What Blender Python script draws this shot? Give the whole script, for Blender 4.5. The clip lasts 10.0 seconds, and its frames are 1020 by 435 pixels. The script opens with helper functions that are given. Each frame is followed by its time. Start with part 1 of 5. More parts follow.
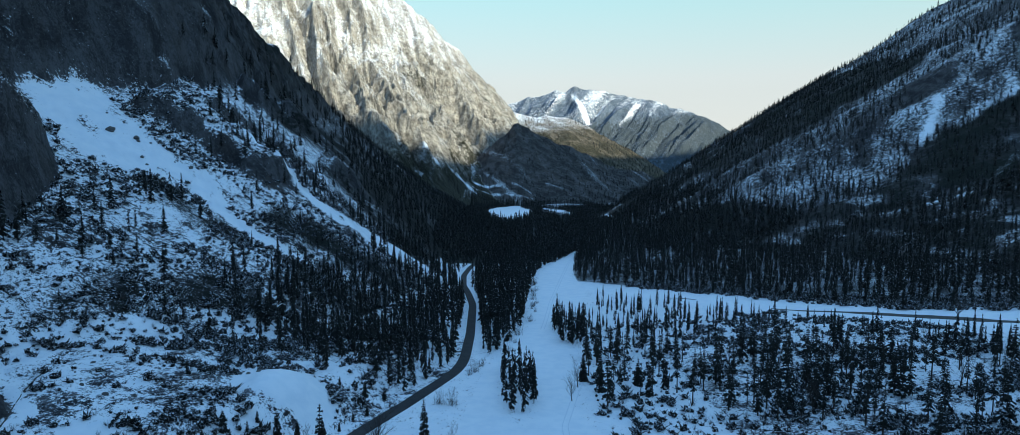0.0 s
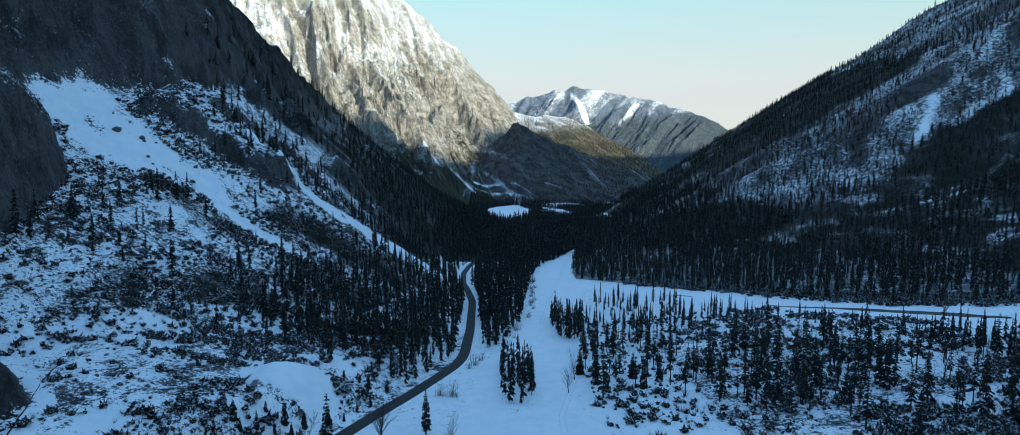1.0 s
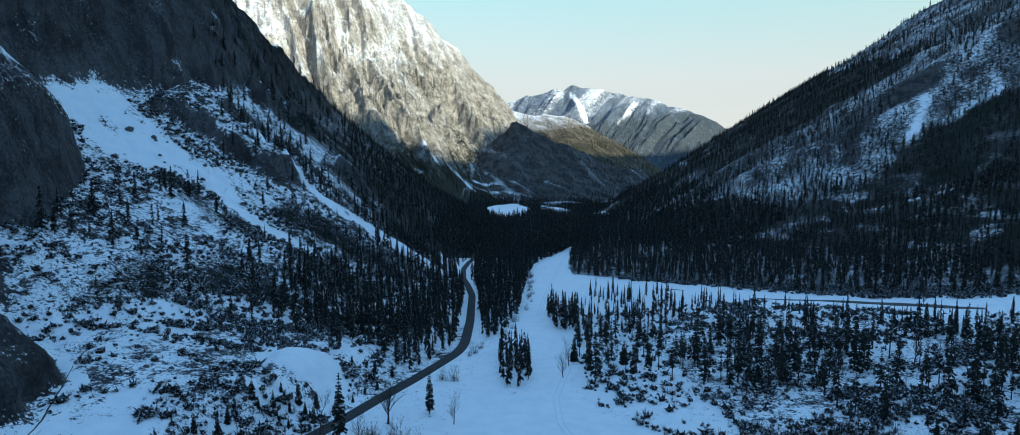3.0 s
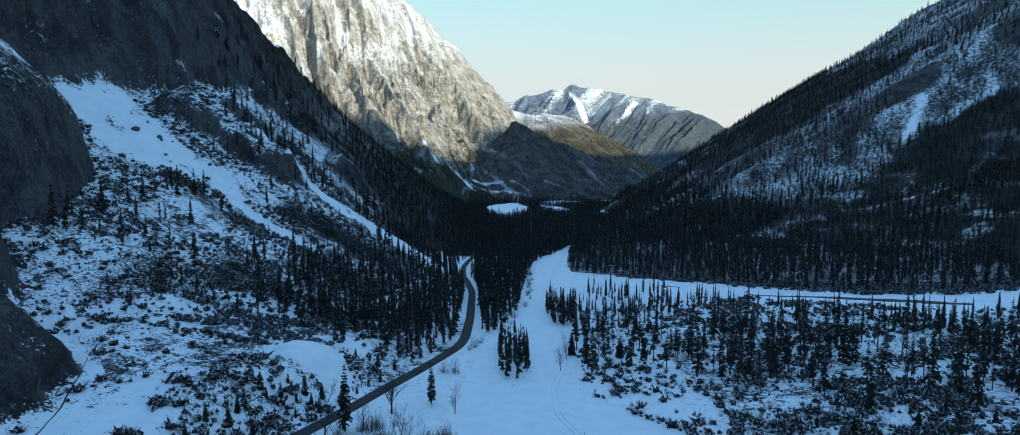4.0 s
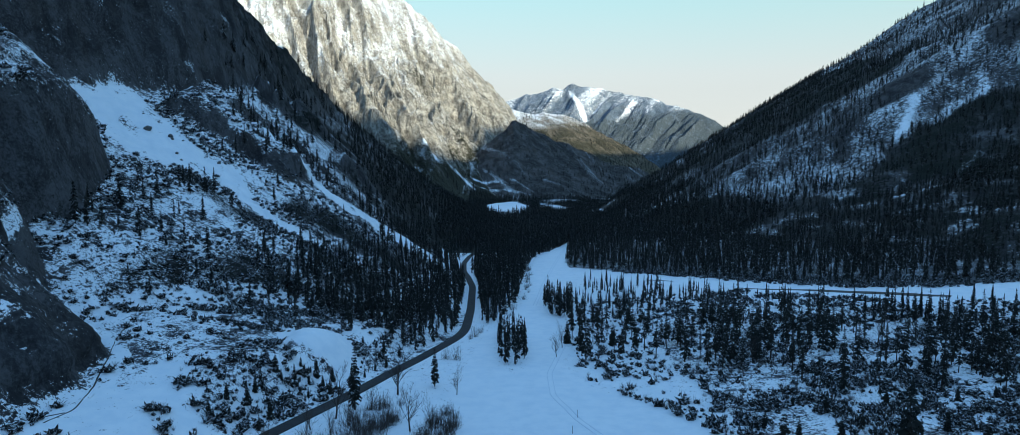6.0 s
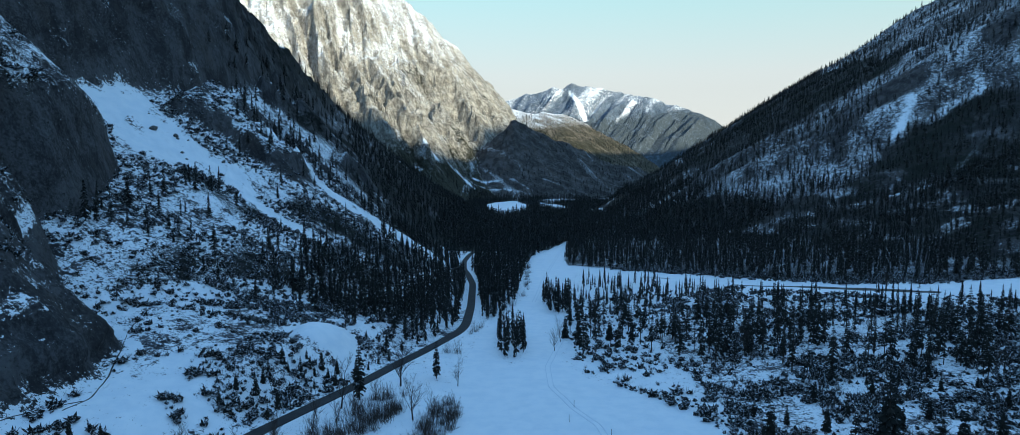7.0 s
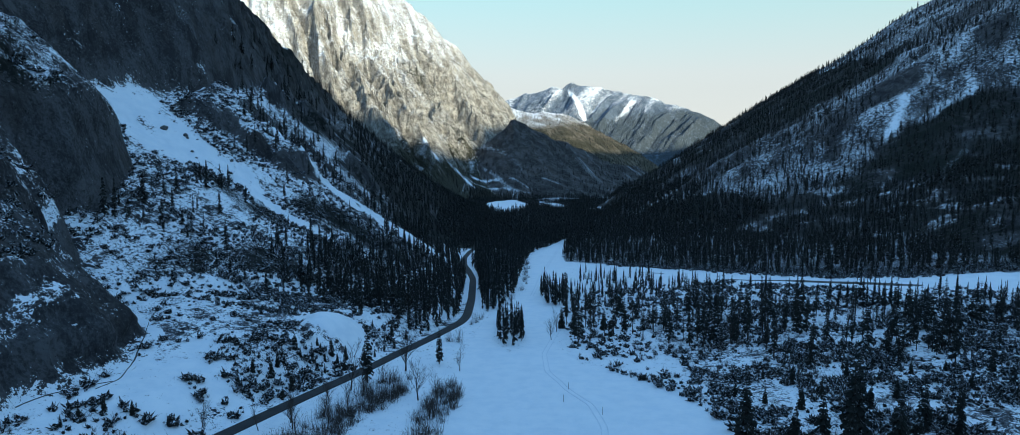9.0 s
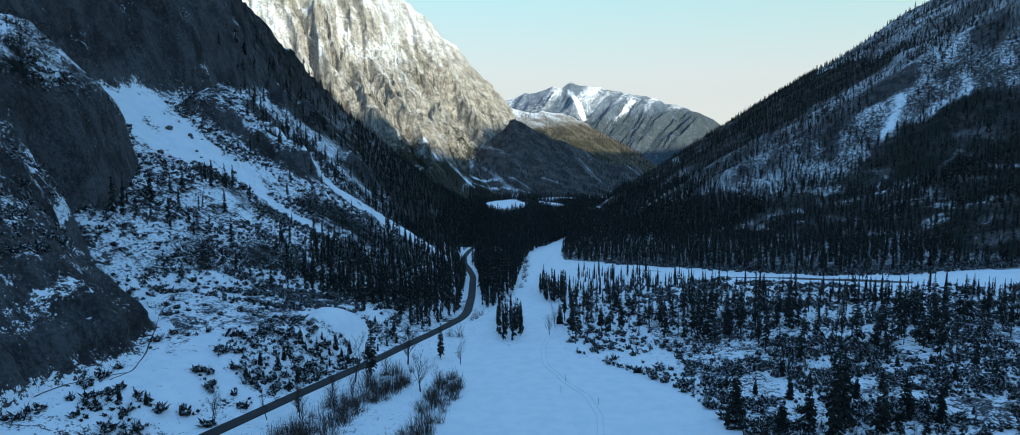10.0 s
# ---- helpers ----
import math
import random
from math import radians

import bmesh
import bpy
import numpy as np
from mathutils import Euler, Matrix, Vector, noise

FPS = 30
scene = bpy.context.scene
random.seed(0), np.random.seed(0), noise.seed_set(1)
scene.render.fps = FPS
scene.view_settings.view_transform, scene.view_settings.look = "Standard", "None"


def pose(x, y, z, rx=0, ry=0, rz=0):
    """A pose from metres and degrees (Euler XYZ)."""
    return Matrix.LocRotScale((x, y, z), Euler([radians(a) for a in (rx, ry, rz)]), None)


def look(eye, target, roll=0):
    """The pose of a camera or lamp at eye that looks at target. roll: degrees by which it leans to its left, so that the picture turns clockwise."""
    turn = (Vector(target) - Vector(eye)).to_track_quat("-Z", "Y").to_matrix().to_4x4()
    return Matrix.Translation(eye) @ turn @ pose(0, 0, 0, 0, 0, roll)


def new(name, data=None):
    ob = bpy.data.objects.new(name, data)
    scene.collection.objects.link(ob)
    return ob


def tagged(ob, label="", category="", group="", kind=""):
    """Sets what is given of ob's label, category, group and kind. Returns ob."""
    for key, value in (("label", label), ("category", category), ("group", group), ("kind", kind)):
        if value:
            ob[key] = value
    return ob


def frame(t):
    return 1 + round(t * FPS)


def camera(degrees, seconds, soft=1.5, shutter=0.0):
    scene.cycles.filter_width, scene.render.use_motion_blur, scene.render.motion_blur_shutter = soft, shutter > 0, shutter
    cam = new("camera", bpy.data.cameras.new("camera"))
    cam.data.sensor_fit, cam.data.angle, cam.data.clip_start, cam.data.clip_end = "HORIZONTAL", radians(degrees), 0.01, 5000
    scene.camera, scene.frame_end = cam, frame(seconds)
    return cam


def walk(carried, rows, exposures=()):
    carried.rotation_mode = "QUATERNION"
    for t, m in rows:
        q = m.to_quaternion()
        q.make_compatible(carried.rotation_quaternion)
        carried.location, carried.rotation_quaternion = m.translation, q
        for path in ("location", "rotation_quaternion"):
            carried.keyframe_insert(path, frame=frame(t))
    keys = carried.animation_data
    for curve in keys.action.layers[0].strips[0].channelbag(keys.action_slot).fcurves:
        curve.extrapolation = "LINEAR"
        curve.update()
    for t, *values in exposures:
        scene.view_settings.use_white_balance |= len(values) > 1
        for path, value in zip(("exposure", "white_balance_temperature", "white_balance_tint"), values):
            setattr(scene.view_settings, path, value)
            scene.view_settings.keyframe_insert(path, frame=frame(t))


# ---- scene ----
cam = camera(73, 10.0, soft=0.7)
PATH = [
    (0.0, pose(0.000, 0.000, 70.000, 84.475, 0.000, -1.628)),
    (1.0, pose(0.015, -7.554, 70.175, 84.422, 0.000, -1.683)),
    (2.0, pose(0.041, -15.108, 70.269, 84.372, 0.000, -1.721)),
    (3.0, pose(0.074, -22.658, 70.297, 84.324, 0.000, -1.745)),
    (4.0, pose(0.107, -30.199, 70.275, 84.279, 0.000, -1.759)),
    (5.0, pose(0.134, -37.727, 70.219, 84.237, 0.000, -1.766)),
    (6.0, pose(0.151, -45.237, 70.146, 84.198, 0.000, -1.770)),
    (7.0, pose(0.152, -52.724, 70.071, 84.163, 0.000, -1.775)),
    (8.0, pose(0.131, -60.183, 70.012, 84.131, 0.000, -1.783)),
    (9.0, pose(0.082, -67.610, 69.982, 84.103, 0.000, -1.798)),
    (10.0, pose(0.000, -75.000, 70.000, 84.079, 0.000, -1.824)),
]
walk(cam, PATH, exposures=((0.0, 1.07, 6000, 0.0),))

# ---------------------------------------------------------------- sky and sun
SUN_EL, SUN_AZ = 11.0, 147.0          # degrees; azimuth clockwise from +y
world = bpy.data.worlds.new("winter_sky")
scene.world = world
world.use_nodes = True
wn = world.node_tree
wn.nodes.clear()
sky = wn.nodes.new("ShaderNodeTexSky")
sky.sky_type, sky.sun_disc = "NISHITA", False
sky.sun_elevation, sky.sun_rotation = radians(SUN_EL), radians(SUN_AZ)
sky.altitude, sky.air_density, sky.dust_density, sky.ozone_density = 1100, 1.0, 0.3, 1.8
background = wn.nodes.new("ShaderNodeBackground")
background.inputs["Strength"].default_value = 0.15
world_out = wn.nodes.new("ShaderNodeOutputWorld")
veil = wn.nodes.new("ShaderNodeMix")           # thin haze, pale near the horizon and blue overhead
veil.data_type = "RGBA"
compass, upward = wn.nodes.new("ShaderNodeTexCoord"), wn.nodes.new("ShaderNodeSeparateXYZ")
wn.links.new(compass.outputs["Generated"], upward.inputs[0])
haze = wn.nodes.new("ShaderNodeValToRGB")
for spot, colour in ((0.0, (2.50, 2.26, 2.20)), (0.10, (2.44, 2.32, 2.22)), (0.21, (1.80, 2.44, 2.26)), (0.55, (0.92, 1.80, 3.25))):
    stop = haze.color_ramp.elements[0] if spot == 0.0 else haze.color_ramp.elements.new(spot)
    stop.position, stop.color = spot, (*colour, 1.0)
haze.color_ramp.elements.remove(haze.color_ramp.elements[-1])
thick = wn.nodes.new("ShaderNodeMapRange")
for key, value in (("From Min", 0.08), ("From Max", 0.6), ("To Min", 0.95), ("To Max", 0.5)):
    thick.inputs[key].default_value = value
wn.links.new(upward.outputs["Z"], haze.inputs[0])
wn.links.new(upward.outputs["Z"], thick.inputs["Value"])
wn.links.new(thick.outputs[0], veil.inputs[0])
wn.links.new(haze.outputs[0], veil.inputs[7])
wn.links.new(sky.outputs[0], veil.inputs[6])
wn.links.new(veil.outputs[2], background.inputs[0])
wn.links.new(background.outputs[0], world_out.inputs[0])

sun_data = bpy.data.lights.new("sun", "SUN")
sun_data.energy, sun_data.angle, sun_data.color = 3.3, radians(0.5), (1.0, 0.88, 0.70)
sun = new("sun", sun_data)
sun_way = Vector((math.sin(radians(SUN_AZ)) * math.cos(radians(SUN_EL)), math.cos(radians(SUN_AZ)) * math.cos(radians(SUN_EL)), math.sin(radians(SUN_EL))))
sun.matrix_world = look(sun_way * 100, (0, 0, 0))


# ---------------------------------------------------------------- terrain shape
def hash2(ix, iy, seed):
    h = (ix.astype(np.int64) * 374761393 + iy.astype(np.int64) * 668265263 + seed * 982451653) & 0xFFFFFFFF
    h = ((h ^ (h >> 13)) * 1274126177) & 0xFFFFFFFF
    return ((h ^ (h >> 16)) & 0xFFFF) / 65535.0


def vnoise(x, y, seed=0):
    """Smooth value noise, -1 to 1."""
    x0, y0 = np.floor(x), np.floor(y)
    fx, fy = x - x0, y - y0
    u, v = fx * fx * fx * (fx * (fx * 6 - 15) + 10), fy * fy * fy * (fy * (fy * 6 - 15) + 10)
    a, b = hash2(x0, y0, seed), hash2(x0 + 1, y0, seed)
    c, d = hash2(x0, y0 + 1, seed), hash2(x0 + 1, y0 + 1, seed)
    return 2 * ((a + (b - a) * u) * (1 - v) + (c + (d - c) * u) * v) - 1


def fbm(x, y, octaves=5, seed=0, gain=0.5):
    total, amp, s = 0, 1.0, 0
    for o in range(octaves):
        total, s = total + amp * vnoise(x, y, seed + 17 * o), s + amp
        x, y, amp = 0.8 * x * 2.07 + 0.6 * y * 2.07 + 3.1, -0.6 * x * 2.07 + 0.8 * y * 2.07 + 7.7, amp * gain
    return total / s


def ridged(x, y, octaves=5, seed=0, gain=0.55):
    total, amp, s = 0, 1.0, 0
    for o in range(octaves):
        total, s = total + amp * (1 - 2 * np.abs(vnoise(x, y, seed + 31 * o))), s + amp
        x, y, amp = 0.8 * x * 2.1 + 0.6 * y * 2.1 + 5.3, -0.6 * x * 2.1 + 0.8 * y * 2.1 + 1.9, amp * gain
    return total / s


def ribs(x, y, octaves=5, seed=0, gain=0.6):
    """Ridged noise whose grain keeps its direction."""
    total, amp, s = 0, 1.0, 0
    for o in range(octaves):
        total, s = total + amp * (1 - 2 * np.abs(vnoise(x + 0.6 * vnoise(x / 2, y, seed + 5), y, seed + 31 * o))), s + amp
        x, y, amp = x * 1.93 + 5.3, y * 1.7 + 1.9, amp * gain
    return total / s


def saws(u, v, octaves=4, seed=0, gain=0.55):
    """Lopsided ribs, steep on the side of low u; 0 to 1."""
    total, amp, s = 0, 1.0, 0
    for o in range(octaves):
        p = u + 0.8 * vnoise(u * 0.6 + 3.3 * o, v, seed + 13 * o) + 0.25 * vnoise(u * 2.1, v * 3.1, seed + 7 + o)
        t = p - np.floor(p)
        tooth = np.where(t < 0.27, t / 0.27, (1 - t) / 0.73)
        total, s = total + amp * tooth * (0.65 + 0.5 * vnoise(u * 0.8 + 9, v * 1.7, seed + 3 + o)), s + amp
        u, v, amp = u * 1.93 + 5.3, v * 1.8 + 1.9, amp * gain
    return total / s


def step(a, b, x):
    t = np.clip((x - a) / (b - a), 0, 1)
    return t * t * (3 - 2 * t)


def curve(y, *pairs):
    """A smooth function through a few (y, value) pairs."""
    ys, vs = np.array(pairs, float).T
    return (np.interp(y - 8, ys, vs) + 2 * np.interp(y, ys, vs) + np.interp(y + 8, ys, vs)) / 4


def floor_z(y):
    return np.interp(y, [-2000, 700, 2000, 2600, 9000], [109, -39.5, -100.6, -120, -140])


def road_x(y):
    return curve(y, (-300, -230), (0, -118), (60, -93), (105, -75), (140, -61), (180, -44), (202, -36), (224, -27), (244, -20), (262, -13.5), (280, -11),
                 (330, -10), (417, -11), (470, -16), (500, -20), (560, -22), (612, -19), (660, -14), (700, -7), (900, 30), (1500, 60))


def left_parts(x, y):
    """The western side: heights of bench, talus and wall over the valley floor."""
    out = road_x(y) - x
    bench = step(6, 28, out) * curve(y, (0, 9), (90, 8), (140, 9), (185, 13), (250, 8), (320, 0)) + \
        np.clip(out - 22, 0, 75) * curve(y, (0, 0.12), (150, 0.11), (200, 0.15), (280, 0.16), (340, 0.05))
    foot = curve(y, (0, -150), (120, -150), (180, -120), (230, -88), (280, -66), (330, -50), (400, -42), (480, -22), (600, -42), (800, -40), (1200, -20), (1600, -60))
    slope = curve(y, (0, 0.4), (180, 0.42), (250, 0.5), (330, 0.55), (400, 0.62), (480, 0.68), (600, 0.95), (800, 0.9), (1100, 0.84), (1400, 0.62), (1800, 0.5))
    talus = np.clip(foot - x, 0, None) * slope
    wall_x = curve(y, (-200, -400), (60, -350), (200, -310), (300, -288), (345, -262), (400, -251), (450, -238), (490, -222), (600, -208), (800, -205), (1200, -260), (2000, -340))
    wall = np.clip(wall_x - x, 0, None) * curve(y, (-200, 1.6), (200, 2.4), (420, 2.6), (600, 1.6), (900, 0.7), (1500, 0.3))
    # a lower buttress that juts out before the main wall
    jut_x = curve(y, (0, -310), (60, -285), (120, -256), (170, -232), (205, -210), (235, -186), (250, -178), (322, -195), (338, -225))
    top = curve(y, (0, 88), (100, 102), (150, 110), (200, 120), (250, 130), (287, 134), (300, 130), (318, 122), (327, 108), (338, 60))
    back = np.clip(-197 - x, 0, None)
    top = np.clip(top - 24 - talus + 0.95 * np.clip(back, 0, 34) + 0.25 * np.clip(back - 34, 0, 60), 0, None)
    jut = np.minimum(np.clip(jut_x - x, 0, None) * curve(y, (0, 1.1), (150, 1.2), (205, 1.8), (240, 2.7), (338, 2.8)), top)
    jut = np.where(y < 338, jut, 0)
    shelf = (jut > top - 2) & (y < 336) & (jut > 6)
    # the lowest step of rock with a ramp of scrub on its back
    deep = curve(y, (0, -240), (120, -192), (160, -173), (195, -160), (215, -164), (228, -178), (240, -205), (260, -260)) - x
    low = np.minimum(np.clip(deep, 0, None) * 2.2, 16 + 0.8 * np.clip(deep - 7.3, 0, 42))
    low = np.where(y < 250, low, 0)
    shelf = shelf | ((deep > 8) & (jut < 3) & (y < 240))
    return bench, talus, wall, np.maximum(jut, low), shelf


def buttress(x, y):
    """Metres inside the foot line of the near rock."""
    return curve(y, (0, -150), (60, -131), (107, -120), (140, -112), (165, -117), (182, -130), (205, -165), (225, -215), (300, -300)) + 3 * vnoise(y / 11, x / 30, 5) - x


def left_side(x, y):
    bench, talus, wall, jut, _ = left_parts(x, y)
    base = np.maximum(bench, talus + 0.25 * bench)
    # the near buttress beside the meadow: a steep foot, then a rounded back
    inward = buttress(x, y)
    rock = 13 + np.minimum(2.0 * inward, 12 + 1.1 * (inward - 6))
    rock = np.where(inward > 34, 13 + 42.8 + 0.55 * (inward - 34), rock)
    base = np.maximum(base, rock)
    z = base + wall + jut
    # ledges: part of the rock is stepped
    tread = 17.0
    t = (z + 8 * vnoise(y / 38, x / 30, 6) + 5 * vnoise(y / 13, x / 13, 7)) / tread
    part_up = t - np.floor(t)
    stepped = (np.floor(t) + step(0.35, 1.0, part_up) - t) * tread
    broken = step(-0.25, 0.45, fbm(y / 33, x / 25, 3, 9)) * np.maximum(step(2, 14, wall + jut), 0.45 * step(3, 12, inward) * (y < 230))
    z = z + 0.72 * broken * stepped
    cap = curve(y, (-3000, 420), (-500, 420), (0, 330), (250, 300), (450, 330), (600, 285), (700, 262), (1000, 240), (1300, 232), (1700, 190), (2050, 120), (2400, 0), (2600, -100))
    soft = 25.0
    return np.where(z > cap - soft, cap - soft + (z - cap + soft) * 0.18, z)


def right_foot(y):
    return curve(y, (-400, 420), (0, 380), (300, 330), (450, 300), (650, 262), (950, 232), (1575, 250), (1900, 330))


def right_side(x, y):
    terrace = np.clip(x - 34, 0, 320) * curve(y, (0, 0.05), (150, 0.05), (260, 0.075), (420, 0.075), (600, 0.05), (800, 0.02))
    rise = np.clip(x - right_foot(y), 0, None) * curve(y, (-300, 0.62), (300, 0.40), (500, 0.36), (650, 0.36), (800, 0.42), (950, 0.58), (1600, 0.60))
    rise = np.where(rise > 560, 560 + (rise - 560) * 0.3, rise) * (1 - 0.9 * step(1150, 2100, x) * step(-200, 600, y))
    crest = np.interp(x, [300, 440, 776, 934, 1000, 1150, 1600], [1580, 1680, 1865, 1745, 1640, 1330, 1250])
    rise = np.clip(rise - np.clip(y - crest, 0, None) * 0.75, 0, None)
    return terrace + rise


def sunlit_massif(x, y):
    high = curve(x, (-2500, 1300), (-900, 1010), (-640, 870), (-467, 765), (-340, 690), (-220, 575), (-120, 475), (-34, 382), (50, 300), (96, 252), (170, 110), (260, -40), (340, -130))
    foot = curve(x, (-1500, 1500), (-450, 1620), (-200, 1800), (0, 2120), (150, 2480), (300, 2950), (400, 3100))
    u = np.clip((3250 - y) / (3250 - foot), 0, 1)
    z = floor_z(y) + (high - floor_z(y)).clip(0) * (1 - u) ** 1.65
    return np.where(y > 3250, z - (y - 3250) * 0.9, z)


def middle_ridge(x, y):
    high = curve(x, (-200, 300), (143, 266), (234, 254), (395, 254), (500, 208), (660, 126), (807, 46), (950, -48), (1100, -130), (1400, -140))
    foot = curve(x, (-200, 2700), (100, 2500), (300, 2480), (600, 2750), (960, 3500), (1300, 3600))
    u = np.clip((3700 - y) / (3700 - foot), 0, 1)
    z = floor_z(y) + (high - floor_z(y)).clip(0) * (1 - u) ** 1.15
    return np.where(y > 3700, z - (y - 3700) * 0.7, z)


def dark_spur(x, y):
    """The massif's shaded flank, shaped as a separate wooded shoulder down to the valley's bend."""
    high = curve(x, (-300, -150), (-150, -40), (-60, 40), (10, 92), (58, 140), (98, 186), (130, 166), (200, 125), (253, 98), (373, 62), (473, 8), (578, -4), (643, -36), (760, -80), (900, -135))
    foot = curve(x, (-300, 2150), (0, 2250), (300, 2280), (600, 2350), (900, 2450))
    u = np.clip((2650 - y) / (2650 - foot), 0, 1)
    z = floor_z(y) + (high - floor_z(y)).clip(0) * (1 - u) ** 1.2
    return np.where(y > 2650, z - (y - 2650) * 0.5, z) - 4 * step(0, 0.01, u)


def far_peak(x, y):
    high = curve(x, (-600, 250), (108, 350), (216, 394), (311, 404), (415, 446), (469, 424), (532, 470), (610, 446), (706, 436), (847, 408), (1067, 370), (1146, 336), (1283, 310), (1449, 236), (1549, 186), (2000, 40), (2600, 100))
    u = np.clip((4400 - y) / 700, 0, 1)
    z = floor_z(y) + (high - floor_z(y)).clip(0) * (1 - u) ** 1.1
    return np.where(y > 4400, z - (y - 4400) * 0.6, z)


WEST, EAST, MASSIF, MIDDLE, FAR, SPUR = 1, 2, 3, 4, 5, 6


def height(x, y, detail=True):
    """The ground's height and which landform it belongs to (0: valley floor)."""
    x, y = np.broadcast_arrays(np.asarray(x, float), np.asarray(y, float))
    f = floor_z(y)
    L, R = left_side(x, y), right_side(x, y)
    z = f + L + R
    bench, talus, wall, jut, _ = left_parts(x, y)
    kind = np.zeros(x.shape, int)
    kind[((L > bench + 6) | ((buttress(x, y) > -6) & (y < 240))) & (x < road_x(y) - 12)] = WEST
    kind[(x > right_foot(y) + 4) & (R > 8)] = EAST
    rocky = step(0, 12, wall) + 0.35 * step(2, 14, jut)
    z = z + 3.4 * (1 - step(0.25, 1.0, np.hypot((x + 62) / 15, (y - 203) / 17)))
    if detail:
        # rolling ground, hummocks on the talus, ribs and gullies on the walls
        away = np.clip(np.abs(x - road_x(y)) - 4, 0, 30) / 30
        z = z + 0.5 * away * fbm(x / 22, y / 22, 4, 11)
        tal = step(2, 30, L) * (x < 0)
        z = z + tal * (5.0 * fbm(x / 60, y / 42, 5, 12) + 1.0 * ridged(x / 9, y / 7, 3, 13))
        z = z + rocky * (8 * ridged(y / 75 + 0.3 * vnoise(x / 60, y / 60, 2), (wall + jut) / 70, 6, 14, 0.55) + 3.5 * ridged(y / 17, (wall + jut) / 16, 4, 15))
        crag = step(0.02, 0.42, fbm(x / 48, y / 42, 4, 18)) * step(-235, -205, x) * (1 - step(-130, -95, x)) * step(415, 450, y) * (1 - step(640, 760, y))
        z = z + crag * (15 + 5 * ridged(y / 14, x / 18, 4, 19))
        east = step(4, 60, R - 15) * (x > 0)
        z = z + east * (14 * fbm(x / 210, y / 150, 3, 16) + 10 * ridged(y / 120 + x / 500, x / 420, 5, 17) + 1.2 * fbm(x / 18, y / 18, 3, 27))
    for land, label in ((sunlit_massif, MASSIF), (dark_spur, SPUR), (middle_ridge, MIDDLE), (far_peak, FAR)):
        h = land(x, y)
        up = np.clip(h - floor_z(y), 0, None)
        if detail:
            k = step(10, 220, up)
            if label == MASSIF:
                across, along = 0.86 * x + 0.51 * y, 0.51 * x - 0.86 * y
                calm = 1 - 0.72 * step(2950, 3250, y)
                ribbed = saws(across / 210 + 0.3 * vnoise(x / 260, y / 260, 8), along / 900, 4, 21, 0.5)
                fine_ribs = ribs(across / 40 + 0.5 * vnoise(x / 90, y / 90, 9), along / 110, 4, 22, 0.62)
                h = h + k * (26 + calm * (215 * (ribbed - 0.33) + 34 * (fine_ribs - 0.3)))
                rung = (h + 26 * vnoise(x / 150, y / 150, 28) + 12 * vnoise(x / 40, y / 40, 29)) / 46
                broken = step(-0.2, 0.3, fbm(x / 170, y / 170, 3, 30)) * k * calm
                h = h + 0.62 * broken * (np.floor(rung) + step(0.4, 1.0, rung - np.floor(rung)) - rung) * 46
            elif label == MIDDLE:
                h = h + k * (14 * ridged(x / 130 + y / 600, y / 420, 6, 23, 0.6) - 4)
            elif label == SPUR:
                h = h + k * (16 * ridged(x / 80 + y / 240, y / 500, 5, 25, 0.55) - 5)
            else:
                h = h + k * ((56 - 44 * step(4230, 4400, y)) * (ribs((x - 0.75 * y) / 120, (x + y) / 700, 4, 24, 0.6) - 0.1) + 8)
        kind = np.where(h > z + 2, label, kind)
        z = np.maximum(z, h)
    return z, kind

